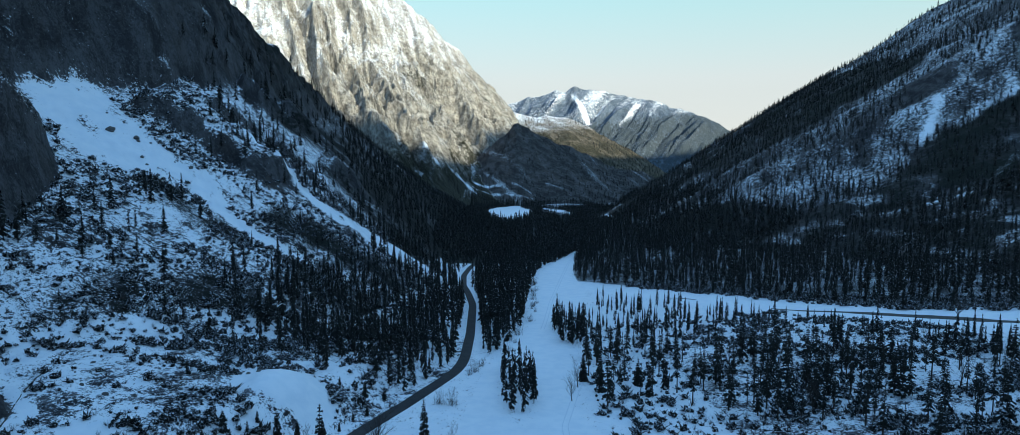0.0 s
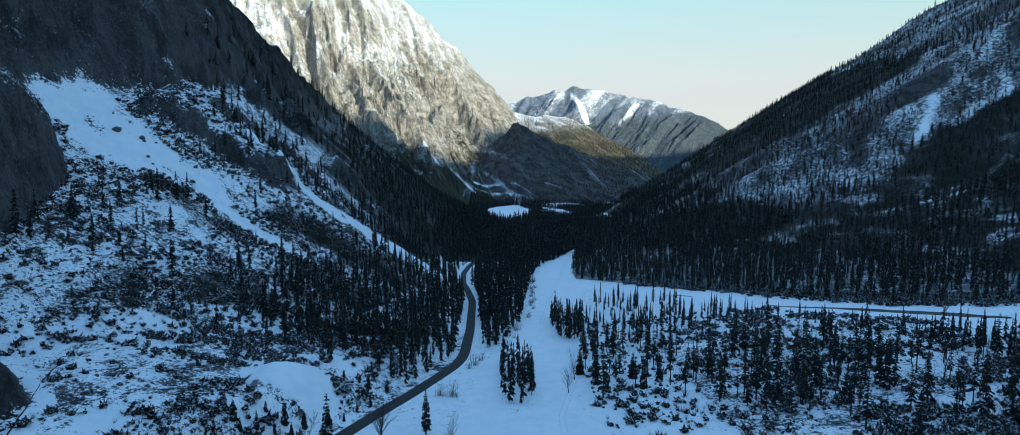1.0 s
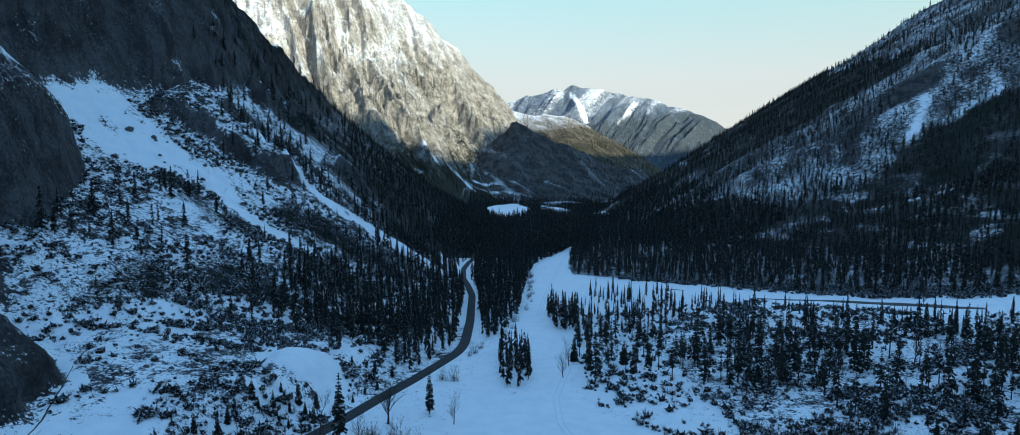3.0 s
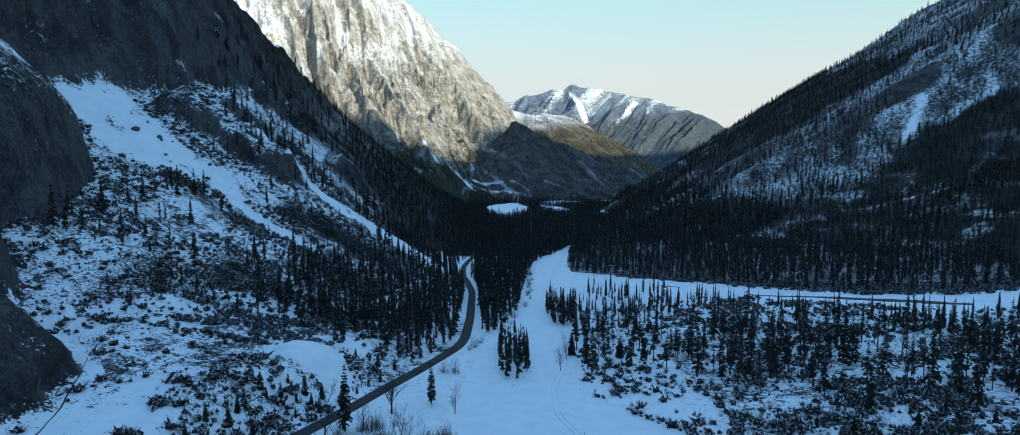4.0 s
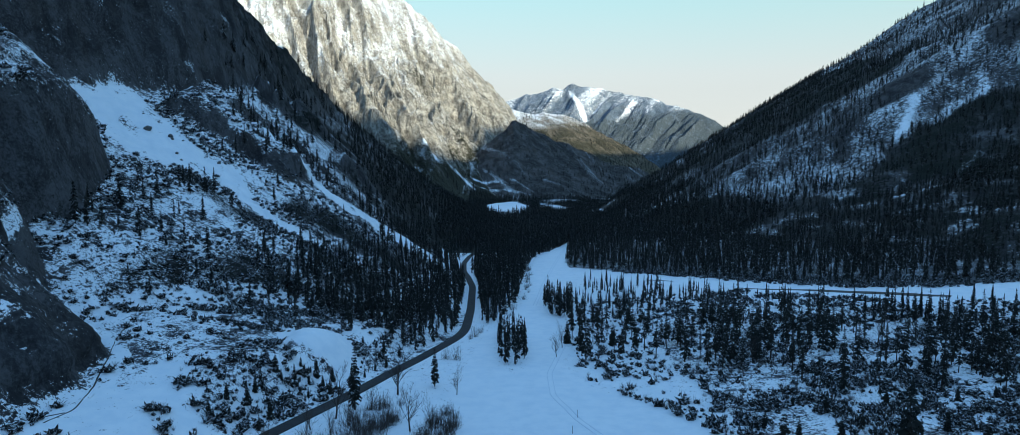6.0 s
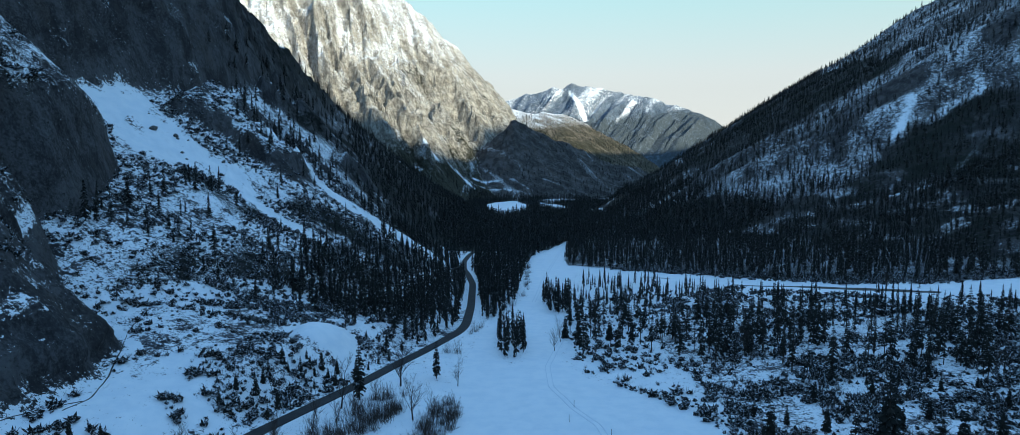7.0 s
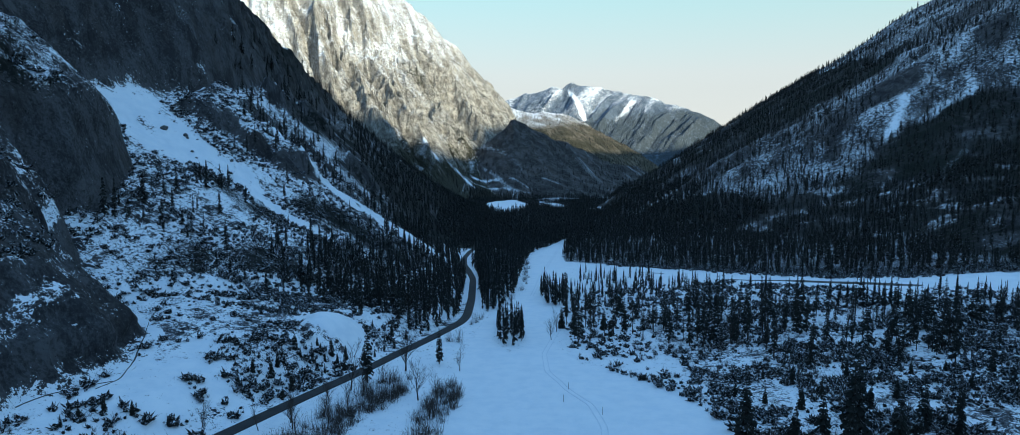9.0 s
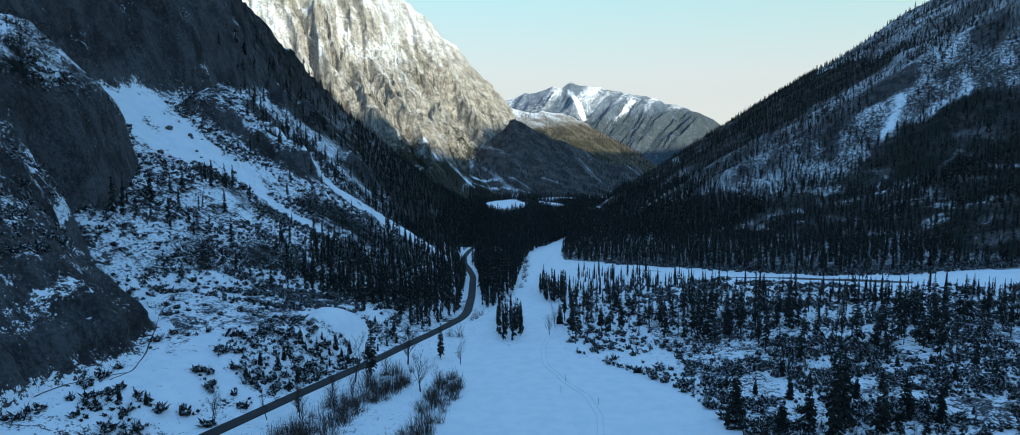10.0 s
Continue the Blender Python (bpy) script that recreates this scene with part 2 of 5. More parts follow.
# ---------------------------------------------------------------- materials
class Nodes:
    """A small wrapper for building node materials."""

    def __init__(self, name):
        self.mat = bpy.data.materials.new(name)
        self.mat.use_nodes = True
        self.tree = self.mat.node_tree
        self.tree.nodes.clear()
        self.out = self.add("ShaderNodeOutputMaterial")
        self.bsdf = self.add("ShaderNodeBsdfPrincipled")
        self.link(self.bsdf.outputs[0], self.out.inputs[0])

    def add(self, kind, **values):
        node = self.tree.nodes.new(kind)
        for key, value in values.items():
            node.inputs[key.replace("_", " ")].default_value = value
        return node

    def link(self, a, b):
        self.tree.links.new(a, b)

    def put(self, value, socket):
        if isinstance(value, (int, float, tuple)):
            socket.default_value = value
        else:
            self.link(value, socket)

    def place(self, sx=1.0, sy=1.0, sz=1.0, tilt=0.0):
        geo, mapping, lean = self.add("ShaderNodeNewGeometry"), self.add("ShaderNodeMapping"), self.add("ShaderNodeMapping")
        lean.inputs["Rotation"].default_value = (0.0, radians(tilt), 0.0)
        mapping.inputs["Scale"].default_value = (sx, sy, sz)
        self.link(geo.outputs["Position"], lean.inputs["Vector"])
        self.link(lean.outputs[0], mapping.inputs["Vector"])
        return mapping.outputs[0]

    def ridges(self, vector, scale, detail=8.0):
        """Sharp winding creases: 0 in their beds, rising to 1 between them."""
        node = self.noise(vector, scale, detail, 0.62, 0.3)
        return self.math("MINIMUM", self.math("MULTIPLY", self.math("ABSOLUTE", self.math("SUBTRACT", node, 0.5)), 9.0), 1.0)

    def noise(self, vector, scale, detail=6.0, rough=0.6, distort=0.0):
        node = self.add("ShaderNodeTexNoise", Scale=scale, Detail=detail, Roughness=rough, Distortion=distort)
        self.link(vector, node.inputs["Vector"])
        return node.outputs["Fac"]

    def add_noise_colour(self, vector, scale):
        node = self.add("ShaderNodeTexNoise", Scale=scale, Detail=4.0)
        self.link(vector, node.inputs["Vector"])
        return node.outputs["Color"]

    def math(self, op, a, b=0.0, c=0.0):
        node = self.add("ShaderNodeMath")
        node.operation = op
        for value, socket in zip((a, b, c), node.inputs):
            self.put(value, socket)
        return node.outputs[0]

    def remap(self, value, a, b, c=0.0, d=1.0):
        node = self.add("ShaderNodeMapRange")
        node.interpolation_type = "SMOOTHSTEP"
        self.put(value, node.inputs["Value"])
        for key, v in zip(("From Min", "From Max", "To Min", "To Max"), (a, b, c, d)):
            self.put(v, node.inputs[key])
        return node.outputs[0]

    def mix(self, fac, a, b):
        node = self.add("ShaderNodeMix")
        node.data_type = "RGBA"
        self.put(fac, node.inputs[0])
        for value, socket in ((a, node.inputs[6]), (b, node.inputs[7])):
            self.put((*value, 1.0) if isinstance(value, tuple) else value, socket)
        return node.outputs[2]

    def attribute(self, name):
        node = self.add("ShaderNodeAttribute")
        node.attribute_name = name
        return node.outputs["Fac"]

    def bump(self, height, strength, distance, normal=None):
        node = self.add("ShaderNodeBump", Distance=distance)
        self.put(strength, node.inputs["Strength"])
        self.link(height, node.inputs["Height"])
        if normal is not None:
            self.link(normal, node.inputs["Normal"])
        return node.outputs[0]

    def done(self, color, rough, normal=None, **values):
        self.put((*color, 1.0) if isinstance(color, tuple) else color, self.bsdf.inputs["Base Color"])
        self.put(rough, self.bsdf.inputs["Roughness"])
        if normal is not None:
            self.link(normal, self.bsdf.inputs["Normal"])
        for key, value in values.items():
            self.bsdf.inputs[key.replace("_", " ")].default_value = value
        return self.mat


def terrain_material(name, size, dark=(0.026, 0.027, 0.032), light=(0.17, 0.17, 0.185), stain=(0.12, 0.10, 0.085), scrub=(0.026, 0.028, 0.020), streak=0.5, relief=0.09, tilt=0.0, patchy=3.5, cracks=0.6):
    """Snow over limestone and dwarf-pine scrub. size: metres of the coarsest rock pattern; tilt: degrees by which its grain leans."""
    n = Nodes(name)
    flat, tall = n.place(), n.place(1, 1, streak, tilt)
    coarse = n.noise(tall, 1.0 / size, 9, 0.66, 0.4)
    fine = n.noise(flat, 12.0 / size, 7, 0.7)
    blot = n.noise(flat, 3.4 / size, 9, 0.72)
    speck = n.noise(flat, 34.0 / size, 3, 0.6)
    creases = n.ridges(tall, 1.7 / size, 9)
    rock = n.mix(n.remap(n.math("ADD", n.math("MULTIPLY", coarse, 0.6), n.math("MULTIPLY", fine, 0.4)), 0.42, 0.58), dark, light)
    rock = n.mix(n.remap(n.noise(tall, 0.6 / size, 6), 0.5, 0.68, 0, 0.5), rock, stain)
    veins = n.add("ShaderNodeTexVoronoi", Scale=2.6 / size)
    veins.feature = "DISTANCE_TO_EDGE"
    bent = n.add("ShaderNodeVectorMath")
    bent.operation = "MULTIPLY_ADD"
    n.link(n.add_noise_colour(flat, 4.0 / size), bent.inputs[0])
    bent.inputs[1].default_value = (size * 0.35, size * 0.35, size * 0.35)
    n.link(tall, bent.inputs[2])
    n.link(bent.outputs[0], veins.inputs["Vector"])
    joint = n.remap(veins.outputs["Distance"], 0.0, 0.05, 1.0, 0.0)
    crack = n.math("MAXIMUM", n.math("MULTIPLY", joint, 0.4), n.remap(creases, 0.03, 0.26, 1.0, 0.0))
    rock = n.mix(n.math("MULTIPLY", crack, cracks), rock, tuple(0.3 * v for v in dark))
    mottled = n.math("ADD", n.math("MULTIPLY", blot, 0.6), n.math("MULTIPLY", speck, 0.4))
    cover = n.remap(n.math("ADD", n.attribute("scrub"), n.math("MULTIPLY", n.math("SUBTRACT", mottled, 0.5), 2.8)), 0.47, 0.57)
    ground = n.mix(cover, rock, scrub)
    grains = n.math("ADD", n.math("ADD", n.math("MULTIPLY", fine, 0.4), n.math("MULTIPLY", blot, 0.42)), n.math("MULTIPLY", speck, 0.18))
    snowy = n.math("ADD", n.attribute("snow"), n.math("MULTIPLY", n.math("SUBTRACT", grains, 0.5), patchy))
    snowy = n.math("SUBTRACT", snowy, n.math("MULTIPLY", cover, 0.55))
    mask = n.remap(snowy, 0.47, 0.55)
    snow = n.mix(n.remap(n.noise(flat, 2.0 / size, 6), 0.35, 0.7), (0.90, 0.92, 0.94), (0.82, 0.86, 0.90))
    color = n.mix(mask, ground, snow)
    lumps = n.math("ADD", n.math("ADD", n.math("MULTIPLY", coarse, 0.7), n.math("MULTIPLY", fine, 0.7)), n.math("MULTIPLY", blot, 0.6))
    lumps = n.math("ADD", lumps, n.math("MULTIPLY", creases, 0.45))
    normal = n.bump(lumps, n.remap(mask, 0, 1, 0.95, 0.12), size * relief)
    return n.done(color, n.remap(mask, 0, 1, 0.95, 0.7), normal, Specular_IOR_Level=0.2)


def plain_material(name, a, b, scale, rough=0.9, bump=0.3, depth=0.05, vary=0.0):
    """Two colours mottled at two scales, with fine relief."""
    n = Nodes(name)
    where = n.place()
    big, small = n.noise(where, scale, 5), n.noise(where, scale * 9, 4)
    fac = n.remap(n.math("ADD", n.math("MULTIPLY", big, 0.55), n.math("MULTIPLY", small, 0.45)), 0.34, 0.68)
    if vary:
        info = n.add("ShaderNodeObjectInfo")
        fac = n.math("ADD", fac, n.math("MULTIPLY", n.math("SUBTRACT", info.outputs["Random"], 0.5), vary))
    return n.done(n.mix(fac, a, b), rough, n.bump(small, bump, depth), Specular_IOR_Level=0.2)


def foliage_material(name, a, b, snow=0.0, scale=0.5):
    """Needles, varied from tree to tree, with a little snow caught on their upper sides."""
    n = Nodes(name)
    where = n.place()
    info, geo = n.add("ShaderNodeObjectInfo"), n.add("ShaderNodeNewGeometry")
    tone = n.math("ADD", n.math("MULTIPLY", geo.outputs["Random Per Island"], 0.5), n.math("MULTIPLY", info.outputs["Random"], 0.5))
    color = n.mix(tone, a, b)
    color = n.mix(n.remap(n.noise(where, 3.0, 3), 0.35, 0.75, 0, 0.5), color, tuple(0.5 * v for v in a))
    if snow:
        caught = n.remap(n.math("ADD", n.noise(where, scale, 4, 0.7), n.math("MULTIPLY", n.noise(where, 6.0, 2), 0.3)), 0.80 - snow, 0.86 - snow)
        color = n.mix(caught, color, (0.72, 0.76, 0.82))
    return n.done(color, 0.85, Specular_IOR_Level=0.15)


M_GROUND = terrain_material("snowy_ground", 9.0, streak=1.0, stain=(0.085, 0.066, 0.055))
# limestone of the shaded wall, its shade partly painted in as darker rock
M_WEST = terrain_material("shade_dark_cliff", 16.0, dark=(0.040, 0.039, 0.041), light=(0.118, 0.114, 0.114), stain=(0.090, 0.079, 0.071), scrub=(0.018, 0.019, 0.016), streak=0.55, tilt=12, patchy=4.6, cracks=0.4)
# brownish rock of the eastern slope, darkened to hold some of its shade
M_EAST = terrain_material("shade_dark_wooded_slope", 14.0, dark=(0.030, 0.029, 0.030), light=(0.105, 0.098, 0.095), scrub=(0.016, 0.018, 0.013), tilt=-25, patchy=5.2)
# limestone of the sunlit side, painted paler and warmer to carry the sunlight
M_MASSIF = terrain_material("sun_pale_limestone", 24.0, dark=(0.23, 0.212, 0.182), light=(0.66, 0.62, 0.54), stain=(0.44, 0.39, 0.31), scrub=(0.055, 0.054, 0.036), streak=0.5, relief=0.3, tilt=38, patchy=5.0, cracks=0.85)
M_MIDDLE = terrain_material("wooded_ridge", 26.0, dark=(0.13, 0.105, 0.075), light=(0.30, 0.25, 0.18), stain=(0.22, 0.17, 0.11), scrub=(0.045, 0.042, 0.024), streak=0.7, relief=0.15, tilt=30, patchy=3.6)
# the massif's rock again, with the flank's shade put into darker colours
M_SPUR = terrain_material("shade_toned_shoulder", 26.0, dark=(0.05, 0.046, 0.044), light=(0.14, 0.13, 0.122), scrub=(0.024, 0.024, 0.022), streak=0.4, tilt=40)
# blue, lightened rock and scrub colours stand in for the haze of distance
M_FAR = terrain_material("haze_blue_mountain", 44.0, dark=(0.095, 0.130, 0.175), light=(0.20, 0.25, 0.32), stain=(0.16, 0.175, 0.185), scrub=(0.070, 0.088, 0.100), streak=0.5, relief=0.2, tilt=-35, patchy=5.0)
M_ROAD = plain_material("asphalt", (0.030, 0.030, 0.032), (0.052, 0.050, 0.050), 0.25, 0.8, 0.2, 0.01)
M_GRAVEL = plain_material("wet_gravel", (0.035, 0.032, 0.028), (0.11, 0.10, 0.088), 0.6, 0.7, 0.5, 0.1)
M_TRACK = plain_material("pressed_snow", (0.70, 0.75, 0.80), (0.82, 0.85, 0.89), 0.6, 0.8, 0.3, 0.04)
M_BARK = plain_material("bark", (0.028, 0.022, 0.018), (0.07, 0.058, 0.048), 1.5, 0.95, 0.5, 0.03, 0.4)
M_TWIG = plain_material("bare_twigs", (0.040, 0.033, 0.030), (0.105, 0.086, 0.076), 0.7, 0.95, 0.2, 0.02, 0.3)
M_NEEDLE = foliage_material("spruce_needles", (0.011, 0.013, 0.012), (0.034, 0.034, 0.028), 0.05)
M_FOREST = foliage_material("forest_needles", (0.009, 0.011, 0.011), (0.027, 0.026, 0.022), 0.03, 1.3)
M_SCRUB = foliage_material("dwarf_pine_needles", (0.007, 0.009, 0.009), (0.020, 0.019, 0.017), 0.09, 1.5)
M_WOOD = plain_material("weathered_wood", (0.05, 0.042, 0.035), (0.13, 0.115, 0.10), 2.0, 0.9, 0.4, 0.02, 0.3)
M_STONE = plain_material("limestone_boulder", (0.06, 0.06, 0.06), (0.2, 0.195, 0.185), 0.8, 0.95, 0.7, 0.15, 0.3)
M_ROOF = plain_material("snowy_roof", (0.4, 0.43, 0.48), (0.7, 0.74, 0.8), 0.3, 0.8)


# ---------------------------------------------------------------- the sheet of ground and mountains
def snow_field(x, y):
    """Clean, treeless snow on the valley floor: the meadow tongue, the gravel plain, the bench and far clearings."""
    west = curve(y, (0, -40), (103, -24), (112, -11), (174, -12), (225, -6), (260, -2), (296, 7), (341, 20), (473, 32), (572, 43), (660, 66), (748, 94))
    east = curve(y, (0, 66), (110, 64), (142, 60), (160, 48), (176, 36), (204, 25), (243, 30), (276, 32), (325, 40), (360, 48), (460, 62), (520, 64), (556, 66), (600, 72), (650, 79), (700, 90), (748, 103))
    tongue = (x > west) & (x < east) & (y < 745)
    mid = plain_mid(x)
    plain = (x > 45) & (x < 420) & (np.abs(y - mid) < curve(x, (45, 10), (75, 24), (110, 24), (130, 27), (160, 29), (210, 29), (300, 22), (420, 16)))
    far = ((x - 52 - 0.03 * (y - 1800)) / 62) ** 2 + ((y - 1760) / 440) ** 2 + 0.25 * vnoise(x / 25, y / 90, 119) < 1
    far |= ((x - 165) / 36) ** 2 + ((y - 1720) / 230) ** 2 < 1
    far |= ((x - 230) / 70) ** 2 + ((y - 2130) / 150) ** 2 < 1
    far |= ((x - 262) / 45) ** 2 + ((y - 1450) / 70) ** 2 < 1
    island = (np.hypot((x - 9) / 8, (y - 232) / 34) < 1) | (np.hypot((x - 39) / 8, (y - 335) / 36) < 1)
    return (tongue & ~island) | plain | far


def thin_wood(x, y):
    """The open belt across the eastern mountain side, where the trees stand apart: 0 to 1."""
    top = curve(x, (200, 1300), (300, 1270), (374, 1209), (419, 1140), (464, 1090), (509, 1050), (565, 1036), (634, 1045), (700, 1080), (730, 1180), (760, 1500), (900, 1900), (1100, 2000))
    low = curve(x, (200, 1150), (290, 1000), (326, 861), (345, 777), (369, 723), (420, 735), (461, 754), (543, 800), (579, 800), (624, 806), (661, 792), (800, 850), (1100, 900))
    wave = 70 * fbm(x / 45, y / 45, 4, 101)
    return step(-15, 25, y - low + wave) * step(-12, 12, top - y + wave)


def glades(x, y):
    """Small snowy gaps in the wood at the foot of the eastern mountain, 0 to 1."""
    gap = step(0.10, 0.34, fbm(x / 15, y / 34, 4, 111)) * step(170, 330, x + 0.12 * y)
    for gx0, gy0, rx, ry in ((401, 599, 9, 16), (420, 597, 7, 14), (438, 580, 10, 12), (556, 705, 9, 16), (573, 695, 8, 18), (349, 502, 7, 18), (355, 400, 9, 16), (355, 455, 6, 14)):
        gap = np.maximum(gap, 1 - step(0.5, 1.1, np.hypot((x - gx0) / rx, (y - gy0) / ry) + 0.5 * vnoise(x / 7, y / 7, 112)))
    return gap


def plain_mid(x):
    return np.interp(x, [45, 75, 100, 125, 160, 200, 250, 300, 420], [510, 468, 424, 392, 340, 298, 276, 268, 250])


def near_line(x, y, points):
    """The distance from a broken line on the plan, and how far along it (0 to 1)."""
    best, along = np.full(np.shape(x), 1e9), np.zeros(np.shape(x))
    pts = np.array(points, float)
    for i, (a, b) in enumerate(zip(pts[:-1], pts[1:])):
        ab = b - a
        t = np.clip(((x - a[0]) * ab[0] + (y - a[1]) * ab[1]) / (ab @ ab), 0, 1)
        d = np.hypot(x - a[0] - t * ab[0], y - a[1] - t * ab[1])
        along = np.where(d < best, (i + t) / (len(pts) - 1), along)
        best = np.minimum(best, d)
    return best, along


COULOIR = ((-247, 410), (-224, 394), (-203, 377), (-184, 387), (-167, 397), (-144, 374), (-121, 362), (-100, 368))
MASSIF_CHUTES = ((((-218, 2355), (-174, 2331), (-117, 2346), (-59, 2357), (42, 2343), (149, 2311)), 13), (((-109, 2339), (-33, 2286)), 15),
                 (((-52, 2417), (43, 2394)), 16), (((77, 2390), (175, 2322)), 7), (((199, 2417), (266, 2389)), 6), (((-226, 2107), (-150, 1990)), 12), (((-408, 2261), (-382, 2248)), 18))
CHUTE = ((-160, 474), (-135, 477), (-106, 471), (-83, 474), (-64, 477), (-42, 482))


def open_slope(x, y):
    """Snow chutes on the western talus, 0 to 1."""
    d, a = near_line(x, y, COULOIR)
    bushy = 1 - step(0.6, 1.0, np.hypot((x + 174) / 15, (y - 366) / 12))
    main = (1 - bushy) * (1 - step(0.72, 1.15, d / (np.interp(a * 7, [0, 1, 2, 3, 4, 5, 6, 7], [26, 29, 30, 20, 9, 7, 6, 5]) + 5 * fbm(x / 14, y / 14, 3, 41))))
    d, a = near_line(x, y, CHUTE)
    side = 1 - step(0.7, 1.1, d / (8 + 6 * a + 3 * vnoise(x / 10, y / 10, 42)))
    return np.maximum(main, side)


fine = np.concatenate([np.linspace(-46, -27, 110)[:-1], np.linspace(-27, 20, 440)[:-1], np.linspace(20, 46, 150)])
outer = np.linspace(0, 1, 22)[1:] ** 1.3
angles = np.radians(np.concatenate([-46 - 134 * outer[::-1], fine, 46 + 134 * outer]))
radii = np.concatenate([np.linspace(1, 150, 22)[:-1], np.geomspace(150, 900, 380)[:-1], np.linspace(900, 2000, 92)[:-1], np.linspace(2000, 3400, 190)[:-1],
                        np.linspace(3400, 4900, 130)[:-1], np.linspace(4900, 9000, 8)])
A, Rr = np.meshgrid(angles, radii)
GX, GY = Rr * np.sin(A), -95 + Rr * np.cos(A)
GZ, GK = height(GX, GY)
# cut the road into its slope
off = np.abs(GX - road_x(GY))
bed = np.interp(GY, np.arange(-300, 900, 6.0), height(road_x(np.arange(-300, 900, 6.0)), np.arange(-300, 900, 6.0), False)[0])
k = (1 - step(3.2, 9, off)) * (GY < 760) * (GY > -250)
GZ = GZ * (1 - k) + (bed - 0.35) * k
# rugged walls: push the steep faces in and out
_, _, main_h, jut_h, on_jut = left_parts(GX, GY)
inward = buttress(GX, GY)
wall_h = main_h + 0.6 * jut_h
push = step(0, 25, wall_h) * step(60, 200, Rr)
GX = GX + push * (4.5 * ridged(GY / 45 + GZ / 160, GZ / 50 - GY / 130, 5, 51) + 1.6 * ridged(GY / 10, GZ / 9, 4, 52)) * (GX < 0) * (GY < 1500)
# slanting buttresses and recesses of the main wall
GX = GX + step(4, 60, main_h) * step(150, 260, GY) * (1 - step(900, 1300, GY)) * (22 * (saws((GY + 0.85 * GZ) / 95, GZ / 300, 4, 54, 0.5) - 0.3)) * (GX < 0)
rock_foot = step(-16, 1, GZ) * (GX < -108) * (GY > 60) * (GY < 210) * (GK == WEST)
GX = GX + rock_foot * 1.6 * ridged(GY / 9, GZ / 7, 4, 53)
# an undercut face at the foot of the near rock
GX = GX - 6.5 * np.exp(-((GZ - 3) / 7) ** 2) * step(112, 126, GY) * (1 - step(150, 166, GY)) * step(-1, 3, inward) * (1 - step(14, 22, inward))

P = np.stack([GX, GY, GZ], -1)
du, dv = np.gradient(P, axis=0), np.gradient(P, axis=1)
N = np.cross(dv, du)
N /= np.maximum(np.linalg.norm(N, axis=-1, keepdims=True), 1e-9)
NZ = np.abs(N[..., 2])

# snow and scrub cover
n1, n2 = fbm(GX / 35, GY / 35, 5, 61), fbm(GX / 120, GY / 120, 4, 62)
SNOW, SCRUB = np.zeros_like(GZ), np.zeros_like(GZ)
valley = GK == 0
field = snow_field(GX, GY)
bench = (GX < road_x(GY)) & (GY < 330)
SNOW[valley] = (0.78 + 0.1 * n1)[valley]
SCRUB[valley] = (0.10 + 0.35 * n1)[valley]
SNOW[valley & field], SCRUB[valley & field] = 1.3, -1.0
n3 = fbm(GX / 9, GY / 9, 4, 63)
SNOW[valley & bench] = (0.66 + 0.22 * n1 + 0.36 * n3)[valley & bench]
SCRUB[valley & bench] = (-0.05 + 0.3 * n1 + 0.35 * n3)[valley & bench]
stand = valley & ~field & (GX > 70) & (GX < 300) & (GY < 300)
SNOW[stand], SCRUB[stand] = (0.62 + 0.2 * n1 + 0.3 * n3)[stand], (0.16 + 0.3 * n1 + 0.35 * n3)[stand]
hill = np.hypot((GX + 62) / 15, (GY - 203) / 17)
SNOW = np.where(hill < 0.95, 1.05, SNOW)
SCRUB = np.where(hill < 0.95, -0.6, SCRUB)
soil = (np.abs(hill - 0.86) < 0.17) & (GY < 192) & (GX > -76) & (n3 > -0.25)
SNOW[soil] = (0.25 + 0.6 * n3)[soil]
meadow = np.hypot((GX + 97) / 17, (GY - 135) / 30) < 1
SNOW[meadow & valley], SCRUB[meadow & valley] = (0.80 + 0.25 * n3)[meadow & valley], -0.5
tufts = 1 - step(0.5, 1.0, np.hypot((GX + 107 + 0.35 * (GY - 160)) / 8, (GY - 160) / 20))
SNOW -= (0.14 + 0.4 * n3) * tufts * valley
forest_floor = valley & ~field & (GY > 650)
SNOW[forest_floor], SCRUB[forest_floor] = 0.25, 0.9
wood_floor = valley & ~field & (GX > 60) & (GY > plain_mid(np.clip(GX, 45, 420)) + 22) & (GY > 280)
SNOW[wood_floor], SCRUB[wood_floor] = (0.46 + 0.25 * n1 + 0.2 * n3)[wood_floor], (0.38 + 0.4 * n1)[wood_floor]
west = GK == WEST
chute = open_slope(GX, GY) * (1 - step(0, 2.5, main_h + 1.5 * vnoise(GX / 6, GY / 6, 43))) * (1 - step(2, 8, jut_h * (GY < 332)))
bare = step(0, 8, wall_h)
SNOW[west] = (0.60 * step(0.45, 0.75, NZ) + 0.20 * n1 + 0.1 * n2 + 0.25 * n3)[west]
SCRUB[west] = (0.24 + 0.85 * n1 + 0.2 * n2)[west]
rocky = west & (bare > 0.3)
SNOW[rocky] = (0.95 * step(0.45, 0.75, NZ) - 0.20 + 0.28 * n1)[rocky]
SCRUB[rocky] = (0.1 + 0.5 * step(0.4, 0.7, NZ) + 0.3 * n1)[rocky]
butt = west & (inward > -8) & (GY < 215) & (bare < 0.3)
rock_in = step(-2.5, 3.5, inward)
